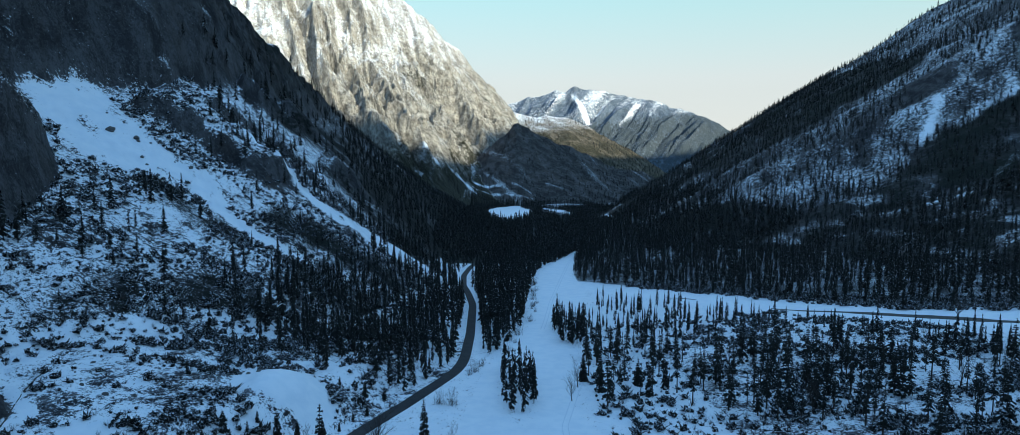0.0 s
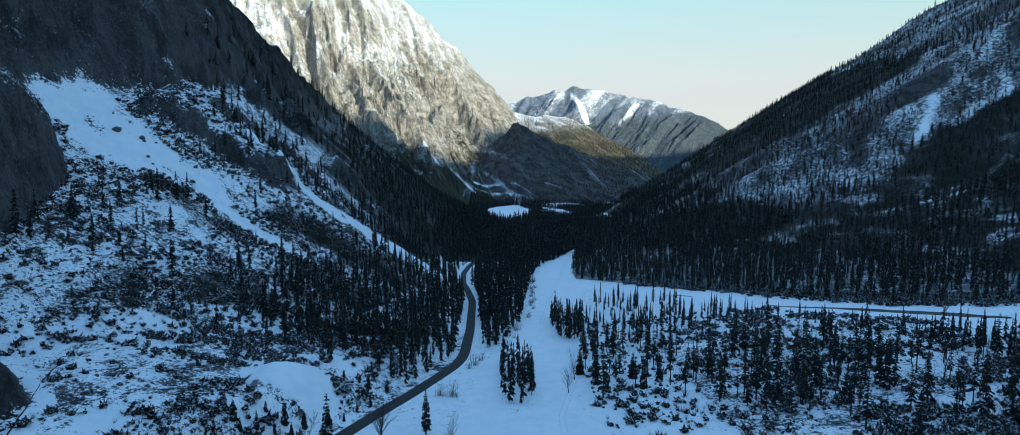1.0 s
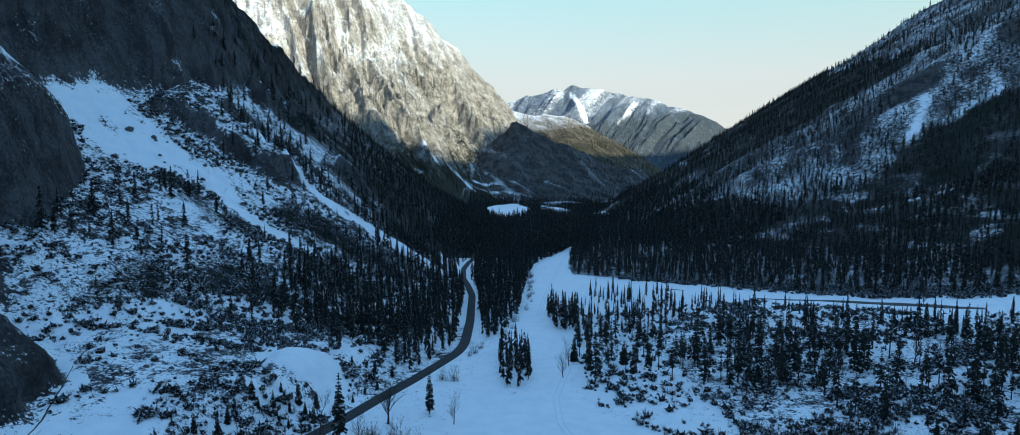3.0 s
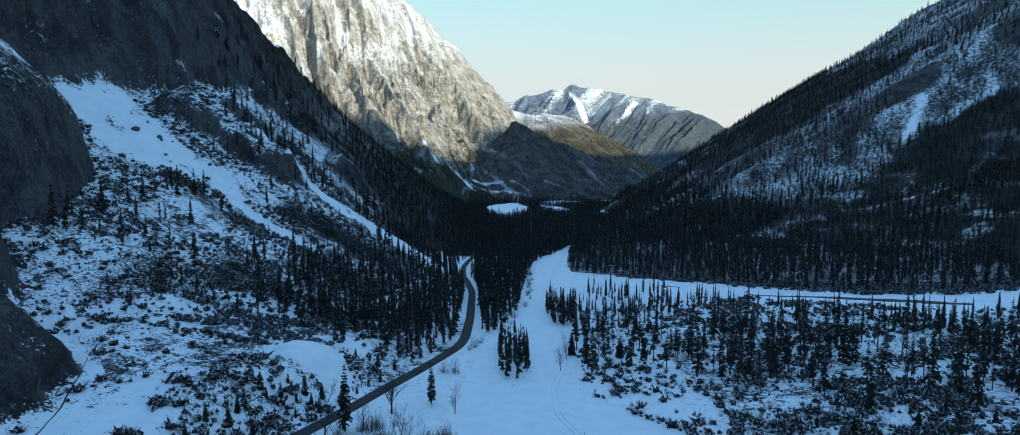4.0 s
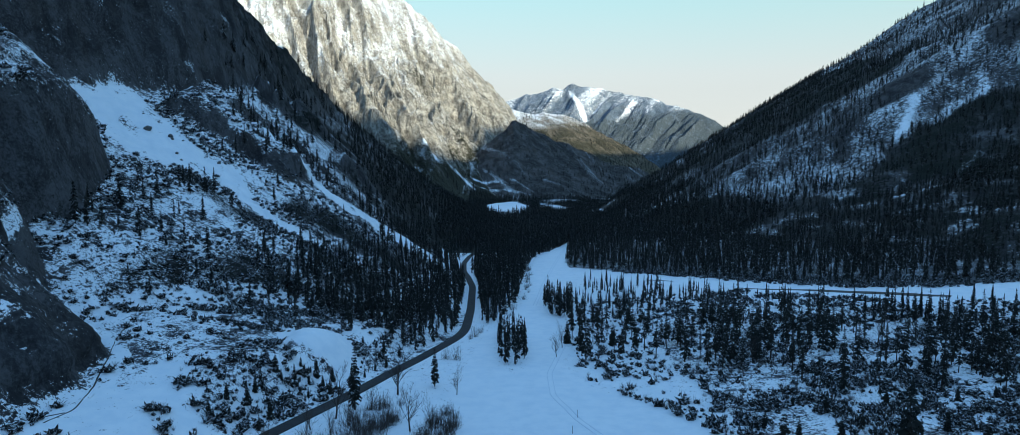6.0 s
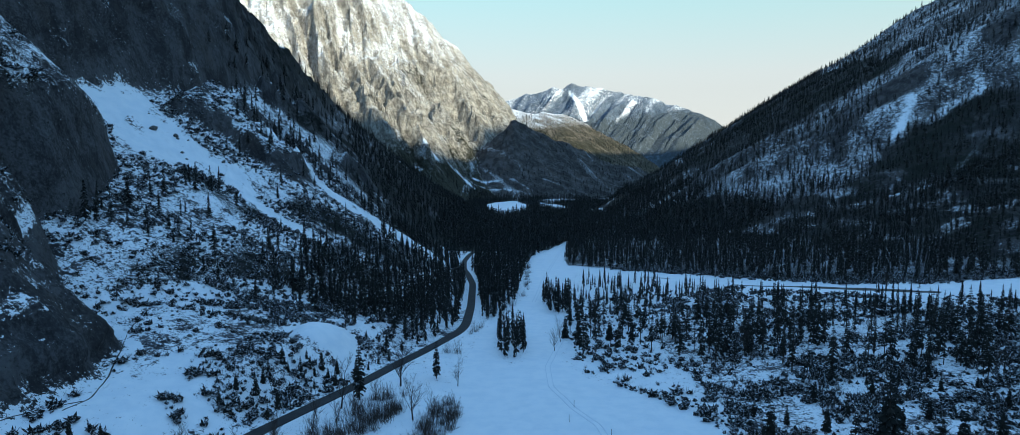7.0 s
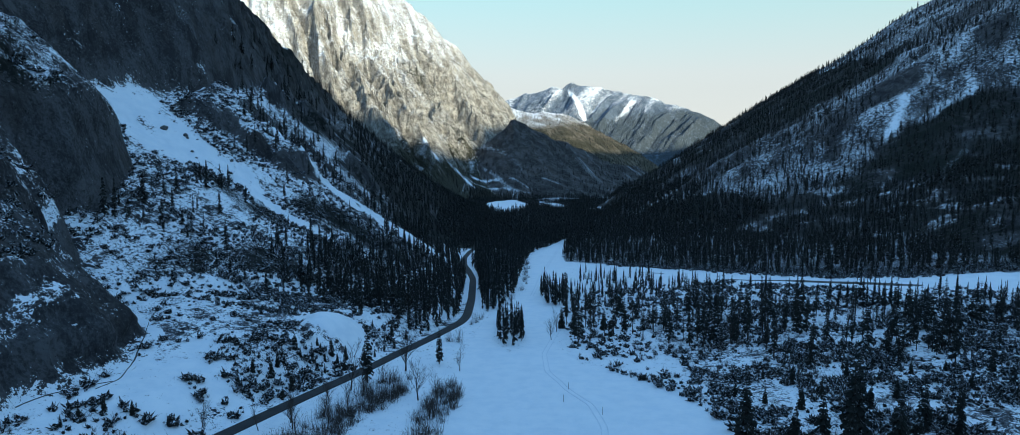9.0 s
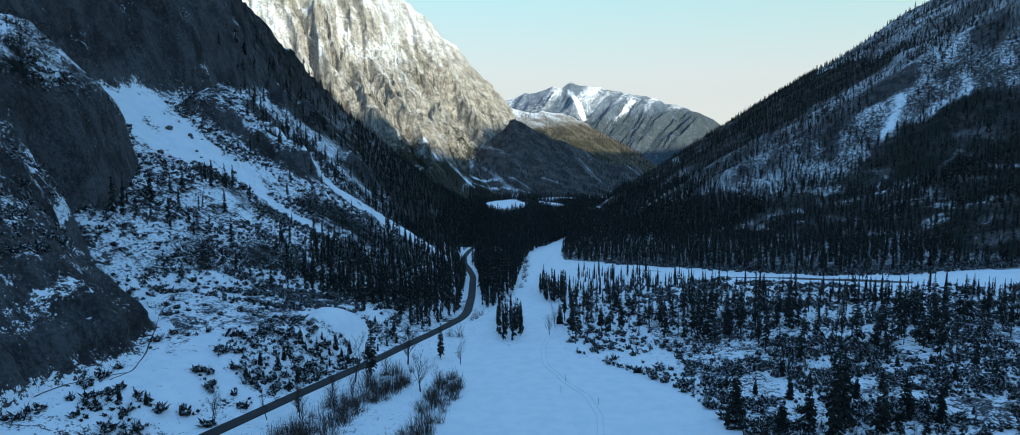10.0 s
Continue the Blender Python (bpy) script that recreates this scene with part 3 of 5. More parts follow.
SNOW[butt] = (0.9 * (1 - rock_in) + rock_in * (0.28 * step(0.45, 0.80, NZ) + 0.03 + 0.12 * n1 + 0.2 * vnoise(GY / 9 + GZ / 6, GZ / 1.7 + GY / 25, 115)))[butt]
SCRUB[butt] = (-0.4 * (1 - rock_in) + rock_in * (0.05 + 0.3 * n1))[butt]
ledge = fbm(GY / 9 + GX / 7, (GZ + 0.45 * GY) / 2.4, 3, 118) * 1.8
SNOW[butt] += (0.26 * step(0.0, 0.6, ledge) * step(6, 14, inward))[butt]
crown = butt & (inward > 25 + 6 * n1)
SNOW[crown], SCRUB[crown] = (0.34 + 0.2 * n1 + 0.3 * n3)[crown], (0.26 + 0.5 * n1)[crown]
SNOW[west & on_jut] = (0.43 + 0.4 * n1 + 0.2 * n3)[west & on_jut]
SCRUB[west & on_jut] = (0.42 + 0.5 * n1)[west & on_jut]
woody = west & (GY > 520)
SNOW[woody] -= (0.25 * step(520, 700, GY))[woody]
SCRUB[woody] += (0.35 * step(520, 700, GY))[woody]
SNOW = np.where(west, np.maximum(SNOW, 1.15 * chute), SNOW)
SCRUB = np.where(west, SCRUB - 1.3 * chute, SCRUB)
# snow caught on ledges of the wall
SNOW = np.where(west & (bare > 0.3), SNOW + 0.5 * step(0.5, 0.8, NZ) * step(0.05, 0.35, n1), SNOW)
ledges = fbm((GY + 0.85 * GZ) / 60, (GZ - 0.25 * GY) / 9, 3, 122)
SNOW = np.where(west & (bare > 0.3), SNOW + 0.5 * step(0.22, 0.45, ledges) * step(0.35, 0.6, NZ), SNOW)
# scrub thickens towards the foot of the talus
upper = (1 - step(-150, -120, GX)) * (GY > 270)
SCRUB = np.where(west & (bare < 0.3), SCRUB - 0.16 * upper, SCRUB)
lower = step(-150, -95, GX) * (1 - chute)
SNOW = np.where(west & (bare < 0.3), SNOW - 0.10 * lower, SNOW)
SCRUB = np.where(west & (bare < 0.3), SCRUB + 0.22 * lower, SCRUB)
bushy = 1 - step(0.5, 1.1, np.hypot((GX + 174) / 15, (GY - 366) / 12) + 0.4 * n3)
SCRUB, SNOW = SCRUB + 0.8 * bushy * west, SNOW - 0.35 * bushy * west
eastern = GK == EAST
thin = thin_wood(GX, GY)
streaks = ridged(GY / 17 + GX / 210, GX / 95, 4, 67, 0.6)
glade = glades(GX, GY)
SNOW[eastern] = (0.10 + (0.10 + 0.12 * step(470, 640, GX)) * thin + 0.14 * n2 + 0.20 * n1 + 0.40 * thin * streaks + (0.14 + 0.24 * thin) * fbm(GX / 11, GY / 11, 3, 68) + 0.22 * glade * (1 - thin) - 0.12 * step(640, 760, GX))[eastern]
SCRUB[eastern] = (0.66 - 0.50 * thin - 0.2 * n2 + 0.3 * n1 - 0.45 * glade)[eastern]
# bare brown slides, a snow-filled gully and small clearings
for bx, by, rx, ry in ((596, 938, 34, 34), (562, 915, 16, 24), (498, 892, 18, 24), (472, 874, 14, 22), (718, 924, 26, 34), (745, 936, 24, 30), (640, 880, 9, 20), (455, 830, 10, 18)):
    slide = eastern * (1 - step(0.55, 1.1, np.hypot((GX - bx) / rx, (GY - by) / ry) + 0.35 * n1))
    SNOW, SCRUB = SNOW - 0.36 * slide, SCRUB - 0.5 * slide
for line, wide in ((((579, 882), (555, 856), (533, 833), (512, 817)), 4.5), (((392, 607), (432, 609)), 6), (((472, 635), (526, 674)), 5), (((508, 776), (581, 812), (650, 838)), 5)):
    gap_d, _ = near_line(GX, GY, line)
    SNOW = np.where(eastern, SNOW + 0.75 * (1 - step(0.5 * wide, 1.3 * wide, gap_d + 3 * n3)), SNOW)
mass = GK == MASSIF
SNOW[mass] = (0.10 + 0.32 * step(60, 640, GZ - 0.45 * (GX + 450)) + 0.42 * (step(0.3, 0.75, NZ) - 0.5) + 0.15 * n2 + 0.30 * (ribs((0.86 * GX + 0.51 * GY) / 46, (0.51 * GX - 0.86 * GY) / 300, 4, 69) - 0.25))[mass]
low_mass = 1 - step(20, 150, GZ + 60 * n2)
SCRUB[mass] = (0.04 + 0.34 * step(0.55, 0.85, NZ) + 0.3 * n2 + 0.34 * ribs((0.86 * GX + 0.51 * GY) / 130, (0.51 * GX - 0.86 * GY) / 500, 3, 74) - 0.35 * step(330, 600, GZ) + 0.36 * low_mass)[mass]
for line, wide in MASSIF_CHUTES:
    gap_d, along = near_line(GX, GY, line)
    SNOW = np.where(mass | (GK == SPUR), SNOW + 0.8 * (1 - step(0.6, 1.2, gap_d / (wide * (0.8 - 0.5 * along)) + 0.5 * n1)), SNOW)
fall = ribs(GX / 70 - GY / 900, GY / 800 + GX / 1500, 3, 70)
SNOW[mass] += (0.14 * low_mass + low_mass * (0.55 * step(0.25, 0.75, fall) - 0.10))[mass]
chutes = mass & (ridged(GX / 150 + GY / 420, GY / 1200, 2, 66) > 0.78) & (GZ < 130)
SNOW[chutes] = np.maximum(SNOW, 0.55)[chutes]
spur = GK == SPUR
SNOW[spur] = np.maximum(SNOW, 0.04 + 0.2 * n2 + 0.15 * n1 + 0.36 * step(0.35, 0.6, ribs((0.86 * GX + 0.51 * GY) / 30, GY / 900, 2, 75)))[spur]
SCRUB[spur] = (0.24 + 0.16 * step(0, 260, GX) + 0.3 * n1)[spur]
midr = GK == MIDDLE
SNOW[midr] = (0.20 + 0.30 * step(60, 230, GZ + 30 * n2) + 0.45 * step(0.93, 0.99, NZ) * step(150, 230, GZ) + 0.2 * n2 + 0.22 * n1)[midr]
SCRUB[midr] = (0.60 - 0.25 * step(120, 240, GZ) + 0.3 * n1)[midr]
farp = GK == FAR
SNOW[farp] = (0.17 + 0.24 * step(120, 420, GZ + 60 * n2 - 0.10 * (GX - 560)) + 0.25 * (step(0.6, 0.92, NZ) - 0.55) + 0.50 * ribs((GX - 0.75 * GY) / 90, (GX + GY) / 600, 4, 73) - 0.12)[farp]
for line, wide in ((((512, 4351), (550, 4232), (592, 4116)), 15), (((924, 4326), (848, 4234), (778, 4150)), 13)):
    gap_d, along = near_line(GX, GY, line)
    SNOW = np.where(farp, SNOW + 0.9 * (1 - step(0.6, 1.2, gap_d / (wide * (0.6 + 0.5 * along)) + 0.4 * n1)), SNOW)
SCRUB[farp] = (0.65 - 0.9 * step(180, 360, GZ - 0.1 * (GX - 560)) + 0.2 * n1)[farp]


for _ in range(2):
    for field_of in (SNOW, SCRUB):
        field_of[1:-1, 1:-1] = (field_of[:-2, 1:-1] + field_of[2:, 1:-1] + field_of[1:-1, :-2] + field_of[1:-1, 2:] + 2 * field_of[1:-1, 1:-1]) / 6


def sheet(name, mask, material, label, category, smooth=True):
    """The quads of the grid under mask, as one mesh."""
    rows, cols = np.nonzero(mask)
    w = GX.shape[1]
    quads = np.stack([rows * w + cols, rows * w + cols + 1, (rows + 1) * w + cols + 1, (rows + 1) * w + cols], 1)
    used, faces = np.unique(quads, return_inverse=True)
    faces = faces.reshape(quads.shape)
    mesh = bpy.data.meshes.new(name)
    mesh.vertices.add(len(used))
    mesh.vertices.foreach_set("co", P.reshape(-1, 3)[used].astype(np.float32).ravel())
    mesh.loops.add(faces.size)
    mesh.loops.foreach_set("vertex_index", faces[:, ::-1].astype(np.int32).ravel())
    mesh.polygons.add(len(faces))
    mesh.polygons.foreach_set("loop_start", np.arange(0, faces.size, 4, dtype=np.int32))
    mesh.update(calc_edges=True)
    mesh.polygons.foreach_set("use_smooth", np.full(len(faces), smooth))
    for key, values in (("snow", SNOW), ("scrub", SCRUB)):
        mesh.attributes.new(key, "FLOAT", "POINT").data.foreach_set("value", values.ravel()[used].astype(np.float32))
    mesh.materials.append(material)
    mesh.validate()
    return tagged(new(name, mesh), label, category, kind="structure")


FK = GK[:-1, :-1]
sheet("ground", FK == 0, M_GROUND, "snow-covered valley floor with scrub and open meadow", "ground")
sheet("mountain", FK == WEST, M_WEST, "grey limestone mountain wall, darkened for shade, over a snowy talus slope", "mountain")
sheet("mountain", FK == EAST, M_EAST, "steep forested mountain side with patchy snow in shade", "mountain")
sheet("mountain", FK == MASSIF, M_MASSIF, "sunlit craggy limestone massif dusted with snow", "mountain", False)
sheet("mountain", FK == SPUR, M_SPUR, "wooded mountain shoulder lying in shade, its colours darkened for that shade", "mountain")
sheet("mountain", FK == MIDDLE, M_MIDDLE, "half-shaded forested ridge with a snowy crest", "mountain", False)
sheet("mountain", FK == FAR, M_FAR, "distant snow-capped peak with wooded flanks, haze put into its colours", "mountain", False)


def shadow_range():
    """Unseen mountains added at the valley's head; their crest is shaped to block the low sun."""
    hx, hv = np.meshgrid(np.arange(-4500, 9001, 75.0), np.linspace(0, 1, 15))
    crest = curve(hx, (-4500, 1500), (0, 1560), (3000, 1720), (3700, 1730), (3850, 1650), (3945, 1560), (4160, 1530), (4320, 1600), (4440, 1770), (4640, 1800), (4810, 1845), (5060, 1760), (5340, 1640), (5800, 1450), (6500, 1500), (9000, 1600))
    up = 1 - np.abs(hv * 2 - 1) ** 1.2
    hz = 60 + (crest - 60) * up + 60 * up * (1 - up) * ridged(hx / 400, hv * 6, 4, 72)
    hy = -4100 + (0.5 - hv) * 3600
    w = hx.shape[1]
    faces = [(r * w + c, r * w + c + 1, (r + 1) * w + c + 1, (r + 1) * w + c) for r in range(14) for c in range(w - 1)]
    mesh = bpy.data.meshes.new("mountain")
    mesh.from_pydata(np.stack([hx, hy, hz], -1).reshape(-1, 3).tolist(), [], faces)
    for key, value in (("snow", 0.45), ("scrub", 0.1)):
        mesh.attributes.new(key, "FLOAT", "POINT").data.foreach_set("value", np.full(hx.size, value, np.float32))
    mesh.materials.append(M_MASSIF)
    tagged(new("mountain", mesh), "unseen snowy mountains added at the valley head to block the sun", "mountain", kind="structure")


shadow_range()


def ground_z(x, y):
    """The finished height of the ground beside the walls."""
    x, y = np.asarray(x, float), np.asarray(y, float)
    z = height(x, y)[0]
    ys = np.arange(-300, 900, 6.0)
    bed = np.interp(y, ys, ROAD_Z)
    k = (1 - step(3.2, 9, np.abs(x - road_x(y)))) * (y < 760) * (y > -250)
    return z * (1 - k) + (bed - 0.35) * k


ROAD_Z = height(road_x(np.arange(-300, 900, 6.0)), np.arange(-300, 900, 6.0), False)[0]


def mesh_object(name, verts, faces, material, parent=None, smooth=False):
    mesh = bpy.data.meshes.new(name)
    mesh.from_pydata([tuple(v) for v in verts], [], [tuple(f) for f in faces])
    mesh.materials.append(material)
    if smooth:
        mesh.polygons.foreach_set("use_smooth", np.ones(len(mesh.polygons), dtype=bool))
    mesh.update()
    ob = new(name, mesh)
    if parent is not None:
        ob.parent = parent
    return ob


def ribbon(name, line, widths, lift, material, label, category, sag=0.0, crown=0.0):
    """A strip that follows the ground along a line on the plan, with turned-down edges."""
    line = np.array(line, float)
    s = np.r_[0, np.cumsum(np.hypot(*np.diff(line, axis=0).T))]
    t = np.linspace(0, s[-1], max(int(s[-1] / 1.5), 8))
    x, y = np.interp(t, s, line[:, 0]), np.interp(t, s, line[:, 1])
    for _ in range(3):
        x[1:-1], y[1:-1] = (x[:-2] + 2 * x[1:-1] + x[2:]) / 4, (y[:-2] + 2 * y[1:-1] + y[2:]) / 4
    w = np.interp(t / s[-1], np.linspace(0, 1, len(widths)), widths) * (1 + 0.25 * sag * vnoise(t / 5, t * 0 + 0.5, 71))
    tx, ty = np.gradient(x), np.gradient(y)
    n = np.hypot(tx, ty)
    nx, ny = ty / n, -tx / n
    faces = []
    side, drop = np.array([-0.5, -0.5, -0.2, 0.2, 0.5, 0.5]), np.array([-0.5, 0, crown, crown, 0, -0.5])
    px, py = x[:, None] + (nx * w)[:, None] * side, y[:, None] + (ny * w)[:, None] * side
    z = ground_z(px, py) if sag else np.repeat(ground_z(x, y)[:, None], 6, 1)
    verts = np.stack([px, py, z + lift + drop], -1).reshape(-1, 3)
    for i in range(len(t) - 1):
        for j in range(5):
            a = i * 6 + j
            faces.append((a, a + 6, a + 7, a + 1))
    return tagged(mesh_object(name, verts, faces, material, smooth=False), label, category, kind="structure")


ys = np.arange(-240, 752, 2.0)
ribbon("road", np.stack([road_x(ys), ys], 1), (4.5, 4.5), 0.40, M_ROAD, "narrow cleared asphalt valley road between snowy verges", "road", crown=0.06)

# ---------------------------------------------------------------- trees and scrub
rng = np.random.default_rng(7)


def tube(verts, faces, a, b, ra, rb, sides=5):
    """A tapered limb from a to b."""
    a, b = Vector(a), Vector(b)
    d = (b - a).normalized()
    u = d.orthogonal().normalized()
    v = d.cross(u)
    base = len(verts)
    for p, r in ((a, ra), (b, rb)):
        for i in range(sides):
            ang = 2 * math.pi * i / sides
            verts.append(p + r * (math.cos(ang) * u + math.sin(ang) * v))
    for i in range(sides):
        j = (i + 1) % sides
        faces.append((base + i, base + j, base + sides + j, base + sides + i))


def conifer_meshes(seed, tall, wide, bare, thin):
    """Trunk and crown of a spruce: whorls of drooping, ragged boughs. bare: the free part of the trunk; thin: share of missing boughs."""
    r = random.Random(seed)
    tv, tf = [], []
    lean = Vector((r.uniform(-0.02, 0.02), r.uniform(-0.02, 0.02), 0)) * tall
    spots = [lean * s * s + Vector((0, 0, tall * s)) for s in (-0.06, 0.12, 0.35, 0.65, 0.97)]
    girth = tall * 0.014
    for a, b, ra, rb in zip(spots[:-1], spots[1:], (1.35, 1, 0.75, 0.42), (1, 0.75, 0.42, 0.08)):
        tube(tv, tf, a, b, girth * ra, girth * rb, 6)
    cv, cf = [], []
    whorls = int(9 + tall * 0.75)
    for w in range(whorls):
        s = bare + (0.985 - bare) * (w + r.uniform(-0.3, 0.3)) / (whorls - 1)
        s = min(max(s, bare), 0.985)
        q = (s - bare) / (1 - bare)
        reach = wide * (0.16 + 0.84 * (1 - q) ** 0.85) * (0.55 + 0.45 * min(1, q / 0.12 + 0.35))
        centre = lean * s * s + Vector((0, 0, tall * s))
        count = r.choice((6, 7, 7, 8)) if q < 0.85 else 5
        turn = r.uniform(0, 6.3)
        for i in range(count):
            if r.random() < thin:
                continue
            ang = turn + 6.283 * (i + r.uniform(-0.35, 0.35)) / count
            length = reach * r.uniform(0.62, 1.18)
            out = Vector((math.cos(ang), math.sin(ang), 0))
            side = Vector((-out.y, out.x, 0))
            up = 0.25 * q - 0.02
            droop = -0.30 * (1 - q) - 0.06
            half = length * r.uniform(0.20, 0.30)
            p = [centre, centre + out * length * 0.45 + Vector((0, 0, length * up)), centre + out * length + Vector((0, 0, length * (up + droop)))]
            b = len(cv)
            sag = length * r.uniform(0.10, 0.2)
            cv += [p[0], p[1] + side * half - Vector((0, 0, sag)), p[1] + Vector((0, 0, sag * 0.3)), p[1] - side * half - Vector((0, 0, sag)), p[2],
                   p[1] * 0.4 + p[2] * 0.6 + side * half * 1.25 - Vector((0, 0, sag * 1.7)), p[1] * 0.4 + p[2] * 0.6 - side * half * 1.25 - Vector((0, 0, sag * 1.7)),
                   p[1] * 0.6 + p[0] * 0.4 - Vector((0, 0, sag * 2.4)), p[1] * 0.3 + p[2] * 0.7 - Vector((0, 0, sag * 2.6))]
            cf += [(b, b + 1, b + 2), (b, b + 2, b + 3), (b + 2, b + 1, b + 5), (b + 2, b + 5, b + 4), (b + 2, b + 6, b + 3), (b + 2, b + 4, b + 6), (b, b + 7, b + 2), (b + 2, b + 8, b + 4)]
    b = len(cv)
    tip = lean + Vector((0, 0, tall))
    for i in range(4):
        ang = 1.57 * i
        cv.append(tip + Vector((math.cos(ang) * 0.16, math.sin(ang) * 0.16, -0.09 * tall)))
    cv.append(tip)
    cf += [(b + i, b + (i + 1) % 4, b + 4) for i in range(4)]
    made = []
    for name, verts, faces, mat in (("trunk", tv, tf, M_BARK), ("crown", cv, cf, M_NEEDLE)):
        mesh = bpy.data.meshes.new(name)
        mesh.from_pydata([tuple(v) for v in verts], [], faces)
        mesh.materials.append(mat)
        made.append(mesh)
    return made


def conifer(name, meshes, label, group=""):
    base = tagged(new(name), label, "tree", group)
    for part_name, mesh in zip(("trunk", "crown"), meshes):
        new(part_name, mesh).parent = base
    return base


def scatter(n, x0, x1, y0, y1, keep, gap, seed):
    """Random spots on the plan that keep() allows, at least gap metres apart."""
    r = np.random.default_rng(seed)
    x, y = r.uniform(x0, x1, n), r.uniform(y0, y1, n)
    ok = (keep(x, y) > r.uniform(0, 1, n)) & (np.abs(x - 0.03 * y) < 0.78 * (y + 78) + 14)
    x, y = x[ok], y[ok]
    taken, out = {}, []
    for i in range(len(x)):
        cx, cy = int(x[i] // gap), int(y[i] // gap)
        if all((x[i] - x[j]) ** 2 + (y[i] - y[j]) ** 2 > gap * gap for a in (-1, 0, 1) for b in (-1, 0, 1) for j in taken.get((cx + a, cy + b), ())):
            taken.setdefault((cx, cy), []).append(i)
            out.append(i)
    return x[out], y[out]


SLIM = [conifer_meshes(100 + i, 14.0, w, b, th) for i, (w, b, th) in enumerate(((1.7, 0.20, 0.34), (1.5, 0.30, 0.42), (1.9, 0.14, 0.28), (1.3, 0.36, 0.45), (2.2, 0.10, 0.25), (1.5, 0.26, 0.5)))]
FULL = [conifer_meshes(200 + i, 16.0, w, b, th) for i, (w, b, th) in enumerate(((3.6, 0.04, 0.05), (3.1, 0.06, 0.08), (3.8, 0.03, 0.04)))]

SPRUCE = [conifer_meshes(220, 16.0, 2.2, 0.12, 0.15), conifer_meshes(221, 16.0, 1.9, 0.2, 0.3)]


def plant(kind, x, y, tall, name, label, group=""):
    mesh = kind[int(rng.integers(len(kind)))]
    tree = conifer(name, mesh, label, group)
    s = tall / (14.0 if kind is SLIM else 16.0)
    tree.matrix_basis = pose(x, y, float(ground_z(x, y)) - 0.1, 0, 0, float(rng.uniform(0, 360))) @ Matrix.Diagonal((s * 0.97, s * 0.97, s, 1))
    return tree


def grove(x, y):
    """The open stand between the meadow and the gravel plain."""
    east = curve(y, (0, 66), (110, 66), (142, 62), (165, 46), (185, 38), (230, 32), (276, 36), (325, 44), (400, 60), (470, 75))
    front = np.interp(x, [30, 60, 90, 115, 140, 170, 200, 260], [216, 216, 184, 160, 146, 140, 128, 110])
    bound = (x > east + 2) & (y < plain_mid(x) - 44) & (y > front)
    dens = 0.36 + 0.7 * vnoise(x / 18, y / 18, 81)
    return bound * np.clip(dens, 0.1, 1)


gx, gy = scatter(6500, 28, 290, 110, 470, grove, 3.7, 5)
order = np.argsort(np.hypot(gx, gy + 40))
near_n = 215
for i in order[:near_n]:
    tall = float(rng.uniform(10, 18.5))
    plant(SLIM, gx[i], gy[i], tall, "spruce_tree", "slender sparse spruce with a bare lower trunk in snow", "spruces in the open stand")

for x, y, tall in ((66, 101, 16), (92, 97, 23), (99, 108, 18), (83, 95, 14), (112, 100, 13), (76, 95, 10), (100, 91, 15), (87, 89, 12), (107, 95, 10), (118, 95, 9), (124, 104, 9)):
    plant(FULL, x, y, tall, "fir_tree", "tall dense dark fir at the edge of the meadow", "firs by the meadow")
for x, y, tall in ((-41, 160, 20), (-18.5, 184, 14)):
    plant(SPRUCE, x, y, tall, "spruce_tree", "single tall spruce beside the road in snow", "roadside spruces")
for x, y, tall in ((52, 236, 9.5), (53, 223, 8.5), (60, 229, 8), (46, 238, 7.5), (38, 232, 11), (34, 246, 10)):
    plant(FULL, x, y, tall, "spruce_tree", "young bushy spruce standing in clean snow", "young spruces by the meadow")


for x, y, tall in ((-99, 107, 5.5), (-94, 111, 4.2), (-102, 101, 4), (-104, 97, 3.4), (-63, 174, 5.5), (-58, 182, 6.5), (-61, 178, 4.5), (-55, 178, 5), (-66, 170, 4)):
    plant(FULL, x, y, tall, "spruce_tree", "young dark spruce growing out of dense scrub", "young spruces in the thickets")


def verge(x, y):
    return 1.0 * ((x < road_x(y) - 5) & (x > road_x(y) - 21) & (y > 138) & (np.hypot((x + 62) / 17, (y - 203) / 19) > 1))


vx, vy = scatter(700, -90, -20, 112, 226, verge, 5.5, 6)
for x, y in list(zip(vx, vy))[:34]:
    plant(FULL, x, y, float(rng.uniform(2.5, 6)), "spruce_tree", "young dark spruce in scrub beside the road", "young spruces by the road")
fx, fy = scatter(900, 62, 210, 96, 165, lambda x, y: 1.0 * (x > 70), 9.0, 8)
for x, y in list(zip(fx, fy))[:30]:
    plant(FULL, x, y, float(rng.uniform(2.5, 8)), "spruce_tree", "young spruce among dwarf pines in snow", "young spruces in the scrub")


